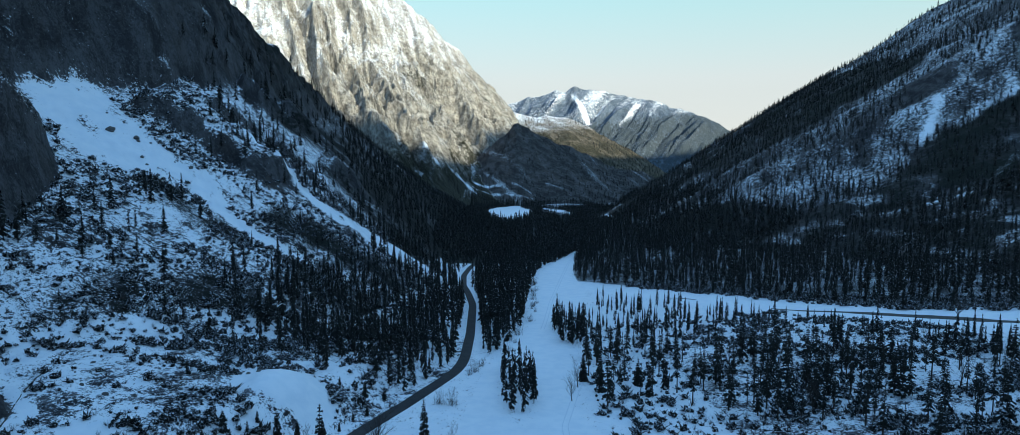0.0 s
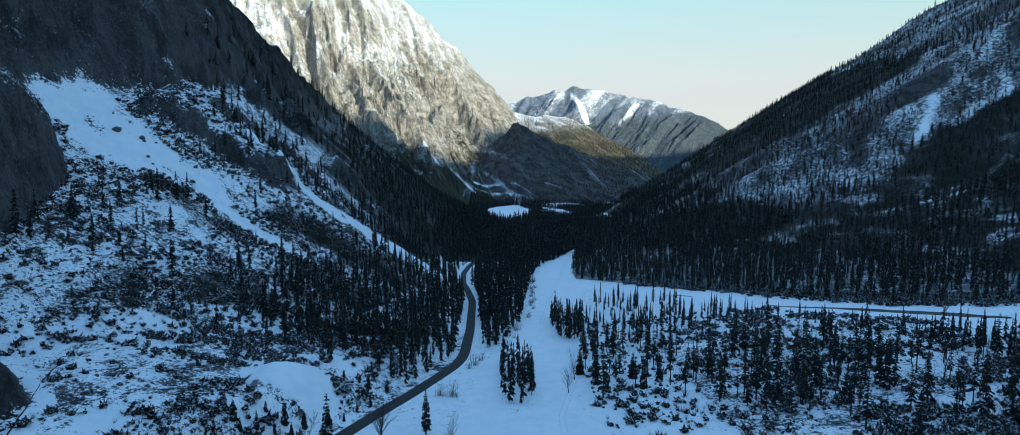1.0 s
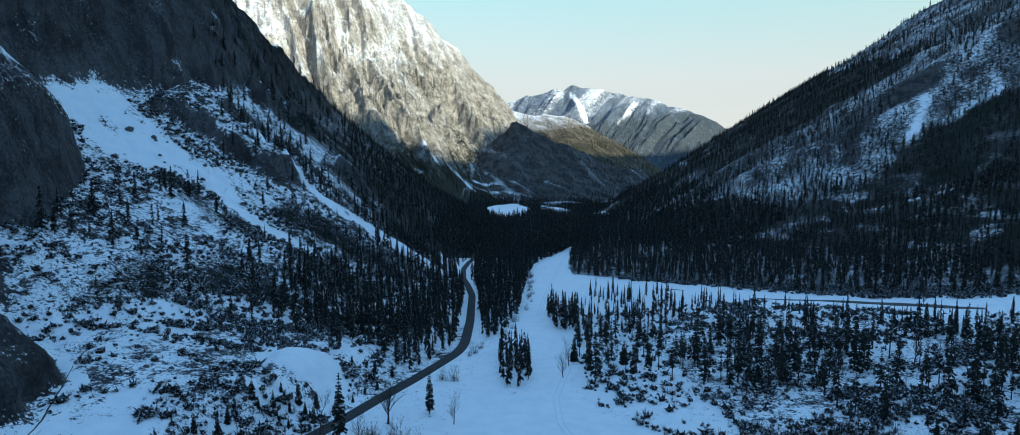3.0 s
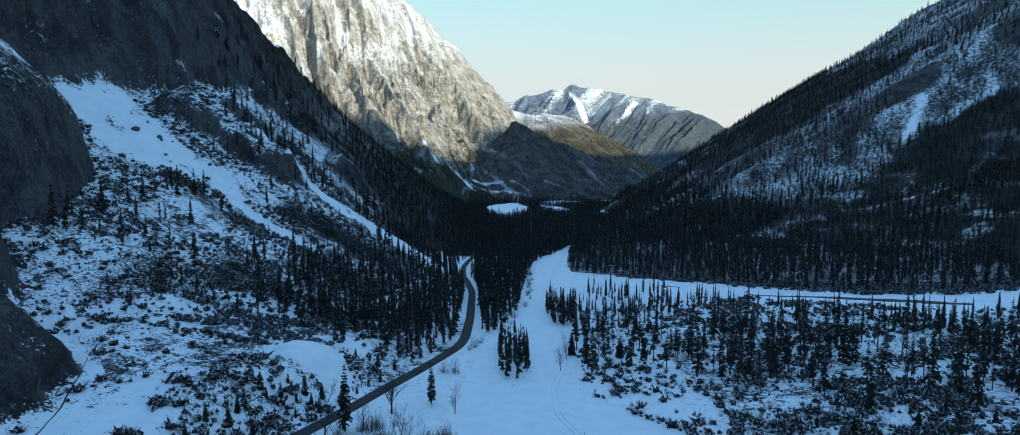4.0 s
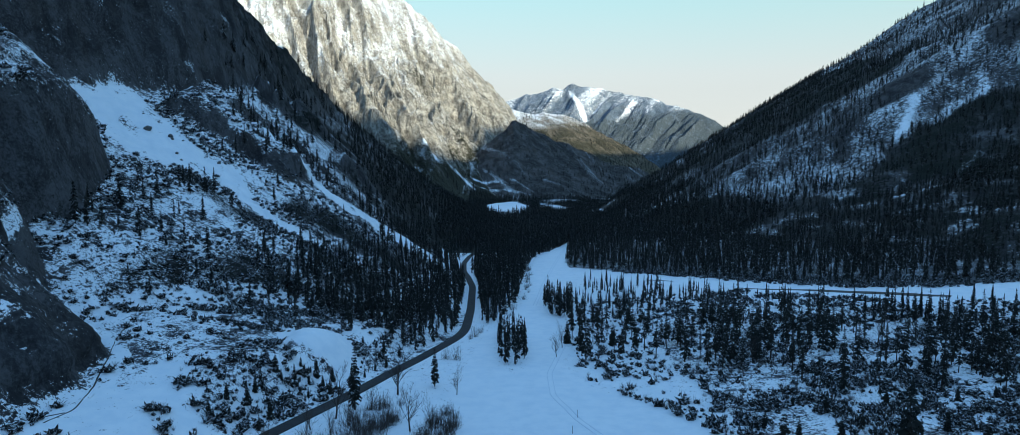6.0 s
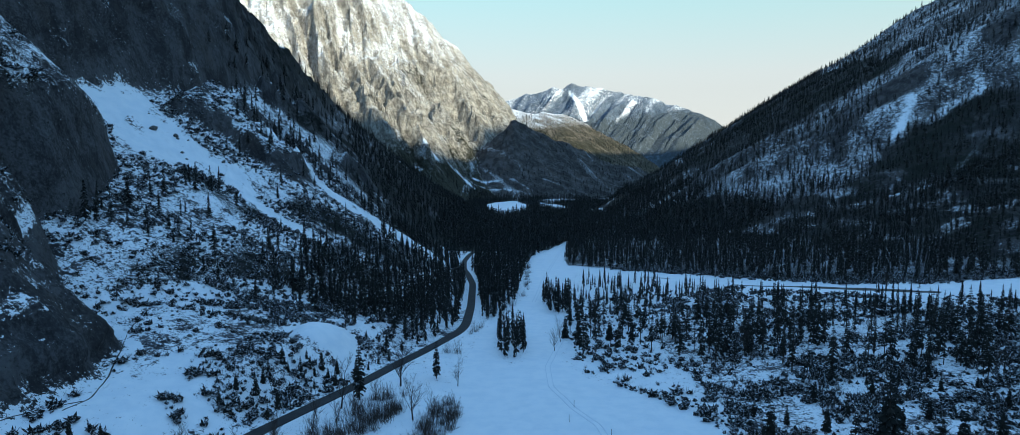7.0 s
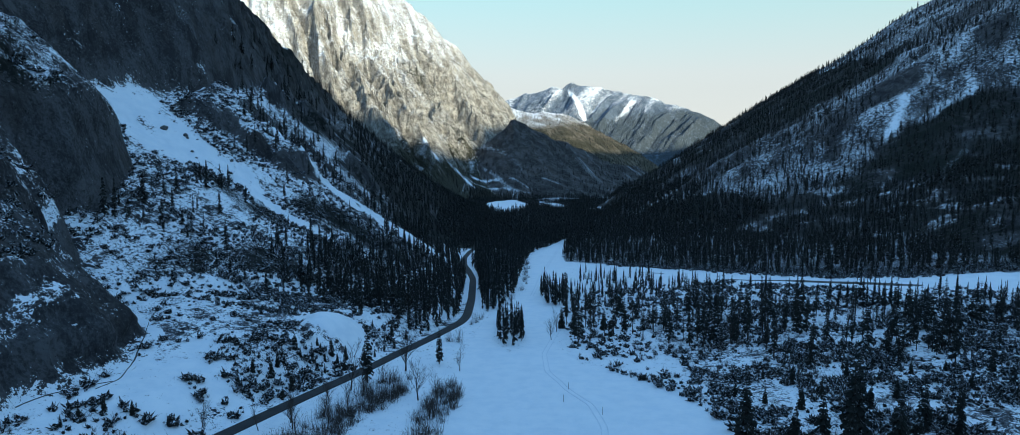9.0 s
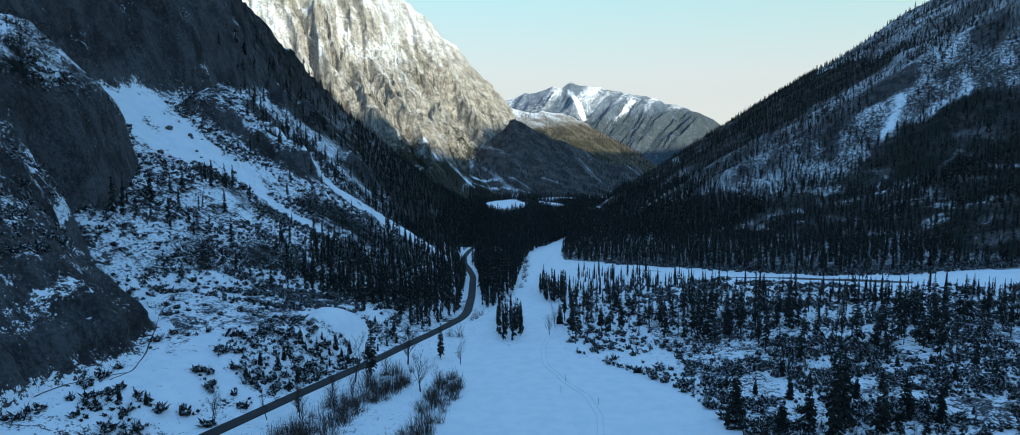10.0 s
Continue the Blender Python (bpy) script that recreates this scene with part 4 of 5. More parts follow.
def lump(kind, variants, x, y, z, tall, wide, turn):
    """Many low-detail plants joined: arrays of vertices and triangles."""
    V, T, base = [], [], 0
    pick = rng.integers(len(variants), size=len(x))
    for m, (v, t) in enumerate(variants):
        idx = np.nonzero(pick == m)[0]
        if not len(idx):
            continue
        c, s = np.cos(turn[idx])[:, None], np.sin(turn[idx])[:, None]
        px = (v[:, 0] * c - v[:, 1] * s) * wide[idx][:, None] + x[idx][:, None]
        py = (v[:, 0] * s + v[:, 1] * c) * wide[idx][:, None] + y[idx][:, None]
        pz = v[:, 2] * tall[idx][:, None] + z[idx][:, None]
        V.append(np.stack([px, py, pz], -1).reshape(-1, 3))
        T.append((t[None] + (np.arange(len(idx)) * len(v))[:, None, None] + base).reshape(-1, 3))
        base += len(idx) * len(v)
    return np.concatenate(V), np.concatenate(T)


def stuff(name, V, T, material, label, category):
    mesh = bpy.data.meshes.new(name)
    mesh.vertices.add(len(V))
    mesh.vertices.foreach_set("co", V.astype(np.float32).ravel())
    mesh.loops.add(T.size)
    mesh.loops.foreach_set("vertex_index", T.astype(np.int32).ravel())
    mesh.polygons.add(len(T))
    mesh.polygons.foreach_set("loop_start", np.arange(0, T.size, 3, dtype=np.int32))
    mesh.update(calc_edges=True)
    mesh.materials.append(material)
    return tagged(new(name, mesh), label, category, kind="stuff")


def low_tree(seed, whorls, count, folds):
    """A small conifer of ragged boughs on a thin stem, one metre tall and two wide at most. folds: triangles in a bough, 1 or 2."""
    r = np.random.default_rng(seed)
    v, t = [(0.07, 0, -0.05), (-0.04, 0.06, -0.05), (-0.04, -0.06, -0.05), (0, 0, 0.99)], [(0, 1, 3), (1, 2, 3), (2, 0, 3)]
    bare = r.uniform(0.03, 0.18)
    thin = r.uniform(0.15, 0.4)
    for k in range(whorls):
        q = k / whorls
        z = bare + (1 - bare) * q
        rad = (1 - q) ** 0.85 * 0.95 + 0.1
        if q < 0.15:
            rad *= 0.75
        turn = r.uniform(0, 6.3)
        for i in range(count):
            if r.random() < thin:
                continue
            a = turn + 6.283 * (i + r.uniform(-0.3, 0.3)) / count
            w = rad * r.uniform(0.6, 1.15)
            o, s = np.array([math.cos(a), math.sin(a), 0]), np.array([-math.sin(a), math.cos(a), 0])
            rise, drop = (1 - bare) / whorls * (r.uniform(0.7, 1.2) if folds == 2 else r.uniform(0.7, 1.2)), -0.02 - 0.03 * (1 - q) + r.uniform(-0.012, 0.012)
            root, tip = np.array([0, 0, z + rise]), o * w + np.array([0, 0, z + drop])
            half = s * w * r.uniform(0.35, 0.6)
            mid = o * w * 0.62 + np.array([0, 0, z + 0.2 * rise])
            b = len(v)
            if folds == 2:
                v += [root, mid + half - np.array([0, 0, 0.015]), tip, mid - half - np.array([0, 0, 0.02])]
                t += [(b, b + 1, b + 2), (b, b + 2, b + 3)]
            else:
                v += [root, tip + half, tip - half]
                t += [(b, b + 1, b + 2)]
    return np.array(v, float), np.array(t)


LOW = [low_tree(300 + i, 6, 5, 1) for i in range(12)]
MEDIUM = [low_tree(340 + i, 12, 5, 2) for i in range(10)]


def forest(name, spots, low, high, slim, variants, label):
    x, y = spots
    if not len(x):
        return
    tall = rng.uniform(low, high, len(x)) * (0.85 + 0.25 * vnoise(x / 30, y / 30, 88))
    V, T = lump(name, variants, x, y, ground_z(x, y) - 0.2, tall, tall * slim * rng.uniform(0.8, 1.25, len(x)), rng.uniform(0, 6.3, len(x)))
    stuff(name, V, T, M_FOREST, label, "forest")


rest = order[near_n:]
forest("spruce_stand", (gx[rest], gy[rest]), 8, 14, 0.125, MEDIUM, "open stand of slender spruces before the gravel plain")


def east_wood(x, y):
    z, kind = height(x, y, False)
    rel = z - floor_z(y)
    edge = (y > plain_mid(np.clip(x, 45, 420)) + 27 + 9 * vnoise(x / 17, y / 60, 99)) & (x > curve(y, (300, 60), (480, 76), (520, 68), (560, 68), (600, 74), (650, 81), (700, 92), (760, 106), (900, 90)) + 3 * vnoise(x / 9, y / 9, 114))
    patch = np.clip(0.5 + 0.8 * fbm(x / 60, y / 60, 3, 92), 0.1, 1)
    thin = thin_wood(x, y)
    gully, _ = near_line(x, y, ((590, 895), (551, 853), (515, 820)))
    clear, _ = near_line(x, y, ((392, 607), (432, 609), (472, 635), (526, 674)))
    bare = np.hypot((x - 598) / 34, (y - 925) / 46) < 0.9
    keep = edge * (1 - 0.7 * glades(x, y) * (1 - thin)) * (1 - thin + thin * patch * (0.72 - 0.54 * step(470, 540, x))) * (gully > 12) * (clear > 7) * ~bare * ((kind == 0) | (kind == EAST)) * ~snow_field(x, y)
    return keep * (1 - 0.4 * step(330, 480, rel))


def west_wood(x, y):
    z, kind = height(x, y, False)
    rel = z - floor_z(y)
    line = road_x(y)
    _, _, wall, jut, _ = left_parts(x, y)
    wall = wall + jut
    patch = np.clip(0.6 + 0.9 * fbm(x / 55, y / 55, 3, 93), 0, 1)
    low_edge = curve(y, (200, -20), (230, -60), (280, -95), (340, -98), (420, -80), (500, -85), (650, -125), (800, -165), (1100, -230), (1600, -380))
    keep = (x > low_edge + 15 * vnoise(x / 20, y / 20, 94)) * (y > 232 + 0.25 * (-20 - x)) * (x < line - 5.5)
    chute_d, _ = near_line(x, y, CHUTE)
    keep = keep * (1 - open_slope(x, y)) * (0.35 + 0.65 * patch) * (1 - 0.8 * (chute_d < 17))
    more = (0.12 * (y > 470) + 0.010 * (y > 222) * (y <= 470) * (x > -185)) * (x < line - 8) * (wall < 30) * patch * (1 - open_slope(x, y))
    return np.maximum(keep, more) * ((kind == 0) | (kind == WEST)) * ~snow_field(x, y)


def middle_wood(x, y):
    west = curve(y, (230, 0), (290, -4), (320, -5), (420, -6), (500, -14), (620, -12), (700, -2), (900, 20))
    east = curve(y, (230, -1), (260, -4), (296, 3), (341, 15), (473, 27), (572, 38), (660, 60), (748, 90))
    strip = (x > west) & (x < east) & (y > 285) & (y < 750)
    island = (np.hypot((x - 9) / 6.5, (y - 238) / 30) < 1) | (np.hypot((x - 39) / 7.5, (y - 335) / 35) < 1)
    wide = (y > 640) & (x > -60) & (x < 330) & (np.abs(x - road_x(y)) > (7 - 7 * step(740, 780, y)))
    return (strip | wide | island) * ~snow_field(x, y) * 1.0


forest("spruce_forest", scatter(90000, 60, 1000, 290, 620, east_wood, 5.3, 21), 5, 19, 0.17, MEDIUM, "dense dark spruce forest at the foot of the mountain")
forest("spruce_forest", scatter(150000, 90, 1050, 620, 1950, east_wood, 7.5, 22), 8, 16, 0.19, LOW, "dark spruce forest over the shaded mountain side")
forest("spruce_forest", scatter(34000, -185, -10, 190, 520, west_wood, 4.3, 23), 7, 18, 0.15, MEDIUM, "dense spruce forest on the lower talus by the road")
forest("spruce_forest", scatter(60000, -420, 60, 520, 2000, west_wood, 7.2, 24), 9, 18, 0.17, LOW, "dark spruce forest on the shaded western slope")
forest("spruce_forest", scatter(14000, -20, 100, 190, 760, middle_wood, 3.7, 25), 8, 20, 0.15, MEDIUM, "dense spruce wood between road and snowy meadow")
forest("spruce_forest", scatter(60000, -60, 330, 700, 2300, middle_wood, 8.0, 26), 11, 24, 0.2, LOW, "dark spruce forest filling the valley floor")

TINY = [low_tree(370 + i, 4, 4, 1) for i in range(8)]


def far_wood(x, y):
    z, kind = height(x, y, False)
    crest = (kind == MIDDLE) * np.clip(0.35 + 0.9 * fbm(x / 90, y / 90, 3, 102), 0, 1) * (z > -60)
    foot = (kind == MASSIF) * (z < 20) * (x > -250) * np.clip(0.2 + 1.1 * fbm(x / 60, y / 120, 3, 103), 0, 1)
    for line, wide in MASSIF_CHUTES:
        foot = foot * (near_line(x, y, line)[0] > wide)
    return np.maximum(np.maximum(crest * 0.7, foot), (kind == SPUR) * (0.6 - 0.5 * step(-60, 20, z - 0.1 * x)))


forest("spruce_forest", scatter(26000, -250, 960, 1800, 3750, far_wood, 12.0, 27), 10, 20, 0.22, TINY, "far dark spruce forest below the sunlit massif")


# ---- dwarf pine scrub
def low_bush(seed, blades=12):
    """A dense lumpy clump with bent boughs standing out of it, about a metre high and two across."""
    r = np.random.default_rng(seed)
    v, t = [], []
    rings = ((0.0, 0.5), (0.3, 0.55), (0.6, 0.3))
    for z, rad in rings:
        for i in range(6):
            a = 6.283 * (i + r.uniform(-0.3, 0.3)) / 6
            w = rad * r.uniform(0.45, 1.4)
            v.append(np.array([w * math.cos(a), w * math.sin(a), z + r.uniform(-0.2, 0.25)]))
    v.append(np.array([r.uniform(-0.15, 0.15), r.uniform(-0.15, 0.15), r.uniform(0.7, 0.95)]))
    for k in (0, 6):
        for i in range(6):
            j = (i + 1) % 6
            t += [(k + i, k + j, k + 6 + j), (k + i, k + 6 + j, k + 6 + i)]
    t += [(12 + i, 12 + (i + 1) % 6, 18) for i in range(6)]
    for i in range(blades):
        a, reach, rise = r.uniform(0, 6.3), r.uniform(0.35, 1.2), r.uniform(0.3, 1.25)
        o, s = np.array([math.cos(a), math.sin(a), 0]), np.array([-math.sin(a), math.cos(a), 0])
        w = r.uniform(0.1, 0.2)
        mid, tip = o * reach * 0.6 + np.array([0, 0, rise * 0.5]), o * reach + np.array([0, 0, rise])
        b = len(v)
        v += [o * 0.2 + np.array([0, 0, 0.1]), mid + s * w, mid - s * w + np.array([0, 0, 0.1]), tip]
        t += [(b, b + 1, b + 2), (b + 1, b + 3, b + 2)]
    return np.array(v), np.array(t)


BUSH = [low_bush(400 + i) for i in range(10)]


def scrub(name, spots, low, high, label):
    x, y = spots
    tall = low + (high - low) * rng.uniform(0, 1, len(x)) ** 1.8
    V, T = lump(name, BUSH, x, y, ground_z(x, y) - 0.05, tall, tall * rng.uniform(0.85, 1.55, len(x)), rng.uniform(0, 6.3, len(x)))
    stuff(name, V, T, M_SCRUB, label, "scrub")


def grove_scrub(x, y):
    east = curve(y, (0, 70), (100, 66), (142, 60), (160, 50), (180, 38), (204, 32), (230, 34), (276, 40), (360, 55))
    patch = np.clip(0.62 + 1.7 * fbm(x / 13, y / 13, 3, 95), 0, 1)
    near = 1.35 - 0.35 * step(120, 150, y)
    inside = near * (1 - 0.6 * step(165, 205, y + 0.25 * (x - 80)) * (1 - 0.75 * step(96, 130, x) * (1 - step(225, 260, y))))
    return (x > east) * (y < plain_mid(np.clip(x, 45, 420)) - 20) * patch * inside * (1 - 0.55 * (1 - step(76, 96, x)) * step(150, 175, y))


def bench_scrub(x, y):
    line = road_x(y)
    patch = np.clip(0.34 + 2.7 * fbm(x / 13, y / 13, 3, 96) + 0.45 * (x > line - 30) * step(130, 150, y), 0, 1)
    meadow = np.hypot((x + 97) / 15, (y - 135) / 28) < 1
    clumps = np.zeros(np.shape(x))
    for cx, cy, rx, ry in ((-83, 158, 8, 14), (-86, 134, 5, 5), (-72, 147, 10, 9), (-101, 103, 9, 9), (-92, 111, 4, 3), (-66, 160, 9, 10), (-60, 172, 8, 12)):
        clumps = np.maximum(clumps, np.clip(1.2 - 1.2 * np.hypot((x - cx) / rx, (y - cy) / ry) + 0.9 * vnoise(x / 4, y / 4, 116), 0, 1))
    bank, _ = near_line(x, y, BANK)
    clumps = np.maximum(clumps, 0.9 * (bank < 2.5 + 2 * vnoise(x / 9, y / 9, 117)))
    mound = np.hypot((x + 61) / 14, (y - 200) / 16) < 1
    inward = curve(y, (60, -129), (107, -118), (140, -110), (165, -115), (182, -128), (205, -160), (330, -160))
    open_part = 1 - 0.8 * (1 - step(-92, -78, x)) * step(150, 175, y)
    return (x < line - 4.5) * (x > inward) * np.maximum(0.65 * patch * ~meadow * open_part, clumps) * ~mound * (y > 86)


BANK = ((-140, 212), (-122, 214), (-104, 212), (-90, 208), (-78, 206))


def talus_scrub(x, y):
    patch = np.clip(0.45 + 2.3 * fbm(x / 30, y / 20, 4, 97), 0.03, 1)
    _, _, wall, jut, _ = left_parts(x, y)
    wall = wall + jut
    return (x < road_x(y) - 6) * (y > 224 + 0.12 * (x + 60) + 8 * vnoise(x / 14, y / 14, 98)) * (wall < 1) * (1 - open_slope(x, y)) * np.maximum(patch * (1 - 0.68 * (1 - step(-140, -112, x))), 1.0 * (np.hypot((x + 174) / 14, (y - 366) / 11) < 1))


scrub("dwarf_pines", scatter(36000, 30, 260, 75, 340, grove_scrub, 1.55, 31), 0.6, 2.3, "dark dwarf pine scrub between the spruces")
scrub("dwarf_pines", scatter(16000, -165, -40, 90, 300, bench_scrub, 1.5, 32), 0.7, 2.5, "dwarf pine scrub on the snowy bench by the road")
scrub("dwarf_pines", scatter(50000, -230, -30, 225, 520, talus_scrub, 2.25, 33), 0.8, 2.8, "dwarf pine scrub scattered over the snowy talus")
def shelf_scrub(x, y):
    _, _, wall, _, shelf = left_parts(x, y)
    patch = np.clip(0.5 + 1.8 * fbm(x / 13, y / 13, 3, 113), 0, 1)
    back = (buttress(x, y) > 26) & (y < 230)
    return (shelf | back) * (wall < 3) * patch


scrub("dwarf_pines", scatter(18000, -270, -130, 100, 335, shelf_scrub, 1.7, 35), 0.8, 2.8, "dwarf pine scrub on snowy ledges of the cliff")
for x, y, tall in ((-168, 258, 11), (-163, 262, 9), (-172, 254, 13), (-158, 268, 8), (-176, 262, 10), (-150, 274, 9), (-154, 262, 7)):
    plant(SPRUCE, x, y, tall, "spruce_tree", "dark spruce standing at the foot of the cliff", "spruces under the cliff")
scrub("dwarf_pines", scatter(9000, 55, 330, 300, 460, lambda x, y: 0.9 * (np.abs(y - plain_mid(x) - 40) < 19), 1.9, 34), 1.0, 3.2, "low scrub along the edge of the gravel plain")

def bare_shrub(seed, stems=26):
    """Thin bare stems fanning out from one root, a metre high."""
    r = np.random.default_rng(seed)
    v, t = [], []
    for i in range(stems):
        a, lean, high = r.uniform(0, 6.3), r.uniform(0.1, 0.8), r.uniform(0.45, 1.1)
        o, side = np.array([math.cos(a), math.sin(a), 0]), np.array([-math.sin(a), math.cos(a), 0])
        root, b = o * r.uniform(0, 0.3), len(v)
        v += [root - side * 0.022, root + side * 0.022, root + o * lean + np.array([0, 0, high])]
        t.append((b, b + 1, b + 2))
    return np.array(v), np.array(t)


SHRUB = [bare_shrub(450 + i) for i in range(8)]


def brush(name, spots, low, high, label):
    x, y = spots
    tall = low + (high - low) * rng.uniform(0, 1, len(x)) ** 1.4
    V, T = lump(name, SHRUB, x, y, ground_z(x, y) - 0.05, tall, tall * rng.uniform(0.7, 1.2, len(x)), rng.uniform(0, 6.3, len(x)))
    stuff(name, V, T, M_TWIG, label, "shrubs")


def grove_brush(x, y):
    patch = np.clip(0.3 + 1.8 * fbm(x / 16, y / 16, 3, 121), 0, 1)
    return grove_scrub(x, y) * patch


brush("leafless_shrubs", scatter(26000, 30, 260, 75, 330, grove_brush, 1.7, 36), 1.2, 3.4, "grey-brown leafless shrubs among the dwarf pines")
brush("leafless_shrubs", scatter(9000, -150, -40, 86, 250, lambda x, y: 0.6 * bench_scrub(x, y), 2.2, 37), 0.8, 2.4, "grey-brown leafless shrubs on the snowy bench")

# ---------------------------------------------------------------- bare trees, willows, boulders and small things
def bare_meshes(seed, tall, spread, stems):
    """Trunk and twigs of a leafless tree: leaders with rising limbs that fork into fine twigs."""
    r = random.Random(seed)
    trunk, twigs = ([], []), ([], [])

    def limb(p, d, length, girth, level):
        joints = 3 if level < 2 else 2
        for i in range(joints):
            q = p + d * length / joints
            thick = girth * (1 - 0.26 * i)
            tube(*(trunk if level == 0 else twigs), p, q, thick, thick * 0.7, 5 if level == 0 else 3)
            if level < 3:
                for _ in range((1, 2, 3)[i] if level else 3):
                    side = Vector((r.gauss(0, 1), r.gauss(0, 1), r.gauss(0, 0.3))).normalized()
                    limb(p.lerp(q, r.uniform(0.2, 1.0)), (d * 0.8 + side * spread + Vector((0, 0, 0.3))).normalized(), length * r.uniform(0.36, 0.6), max(thick * 0.5, 0.026), level + 1)
            p = q
            d = (d + Vector((r.gauss(0, 0.12), r.gauss(0, 0.12), 0.08))).normalized()

    for i in range(stems):
        lean = Vector((r.gauss(0, 0.10), r.gauss(0, 0.10), 1)).normalized()
        root = Vector((r.uniform(-0.25, 0.25) * (stems - 1), r.uniform(-0.25, 0.25) * (stems - 1), -0.3))
        fork = root + lean * tall * 0.22
        tube(*trunk, root, fork, tall * 0.024, tall * 0.019, 6)
        limb(fork, lean, tall * 0.74, tall * 0.018, 0)
        for _ in range(3):
            side = Vector((r.gauss(0, 1), r.gauss(0, 1), 0.2)).normalized()
            limb(fork + lean * tall * r.uniform(-0.04, 0.12), (lean + side * spread * 1.1).normalized(), tall * r.uniform(0.35, 0.55), tall * 0.011, 1)
    made = []
    for name, (verts, faces), mat in (("trunk", trunk, M_BARK), ("crown", twigs, M_TWIG)):
        mesh = bpy.data.meshes.new(name)
        mesh.from_pydata([tuple(v) for v in verts], [], faces)
        mesh.materials.append(mat)
        made.append(mesh)
    return made


def bare_tree(x, y, meshes, scale, label, name="bare_tree", group=""):
    base = tagged(new(name), label, "tree", group)
    for part_name, mesh in zip(("trunk", "crown"), meshes):
        new(part_name, mesh).parent = base
    base.matrix_basis = pose(x, y, float(ground_z(x, y)), 0, 0, float(rng.uniform(0, 360))) @ Matrix.Scale(scale, 4)
    return base


BARE = [bare_meshes(500 + i, 10.0, sp, st) for i, (sp, st) in enumerate(((0.55, 1), (0.7, 1), (0.5, 2), (0.62, 1)))]
for x, y, tall, kind in ((-30, 175, 10.5, 2), (-22, 141, 10.5, 1), (-45, 152, 12, 0), (-10.5, 174, 7, 3), (-79, 118, 6.5, 0), (206, 292, 9, 1), (-50, 143, 7, 0),
                         (27, 222, 7, 1), (31, 238, 7.5, 3), (96, 196, 9, 1), (150, 210, 10, 3), (-56, 122, 7, 2), (-63, 116, 6, 0), (-77, 114, 6, 3), (-54, 117, 8, 3), (-48, 127, 8.5, 0), (-51, 110, 7.5, 1), (-43, 137, 7, 3), (-40, 146, 8, 0), (-45, 121, 6, 2), (-36, 160, 7, 1), (-17, 124, 6.5, 0), (-16, 140, 7, 3), (-19, 108, 6, 1)):
    bare_tree(x, y, BARE[kind], tall / 9.6, "leafless broadleaf tree standing in snow by the valley road" if x < 0 else "leafless broadleaf tree among the spruces in snow")


def willow_mesh(seed, stems=34):
    """A bundle of thin upright bare stems."""
    r = random.Random(seed)
    verts, faces = [], []
    for i in range(stems):
        root = Vector((r.gauss(0, 0.7), r.gauss(0, 0.7), -0.1))
        tip = root + Vector((r.gauss(0, 0.9), r.gauss(0, 0.9), r.uniform(0.8, 1.0) * r.choice((1.2, 2.0, 2.8, 4.4))))
        tube(verts, faces, root, tip, 0.034, 0.012, 3)
        for k in range(4):
            p = root.lerp(tip, r.uniform(0.3, 0.95))
            q = p + Vector((r.gauss(0, 0.45), r.gauss(0, 0.45), r.uniform(0.1, 0.7)))
            b = len(verts)
            wide = Vector((r.uniform(-0.03, 0.03), r.uniform(-0.03, 0.03), 0.02))
            verts += [p - wide, p + wide, q]
            faces.append((b, b + 1, b + 2))
    mesh = bpy.data.meshes.new("thicket")
    mesh.from_pydata([tuple(v) for v in verts], [], faces)
    mesh.materials.append(M_TWIG)
    return mesh


WILLOW = [willow_mesh(600 + i) for i in range(5)]


def willow(x, y, scale):
    bush = tagged(new("willow_shrub"), "leafless grey-brown willow shrub growing from the snow", "shrub", "willows by the road")
    new("thicket", WILLOW[int(rng.integers(5))]).parent = bush
    bush.matrix_basis = pose(x, y, float(ground_z(x, y)), 0, 0, float(rng.uniform(0, 360))) @ Matrix.Scale(scale, 4)


def willow_belt(x, y):
    a, _ = near_line(x, y, ((-20, 92), (-18, 110), (-14, 138), (-12, 152)))
    b, _ = near_line(x, y, ((-50, 98), (-46, 112), (-42, 128), (-36, 140), (-31, 158)))
    c, _ = near_line(x, y, ((-14, 222), (-6, 260), (4, 290), (16, 335), (27, 420), (34, 520)))
    open_up = np.clip(0.8 + 1.1 * vnoise(x / 7, y / 7, 120), 0.15, 1)
    return open_up * np.maximum.reduce([1.0 * (a < 4.4), 0.9 * (b < 7.0), 0.16 * (c < 3.0)]) * (np.abs(x - road_x(y)) > 4.5)


wx, wy = scatter(9000, -70, 40, 84, 520, willow_belt, 1.1, 41)
for x, y in list(zip(wx, wy))[:290]:
    willow(x, y, float(rng.uniform(0.6, 1.55)))


def boulder_mesh(seed):
    bm = bmesh.new()
    bmesh.ops.create_icosphere(bm, subdivisions=2, radius=1.0)
    for v in bm.verts:
        n = noise.noise(v.co * 1.1 + Vector((seed * 7.1, 0, 0))) * 0.5 + noise.noise(v.co * 2.7 + Vector((0, seed * 3.3, 0))) * 0.25
        v.co = v.co * (1 + n)
        v.co.z *= 0.7
    mesh = bpy.data.meshes.new("boulder")
    bm.to_mesh(mesh)
    bm.free()
    mesh.materials.append(M_STONE)
    return mesh


BOULDER = [boulder_mesh(i) for i in range(5)]


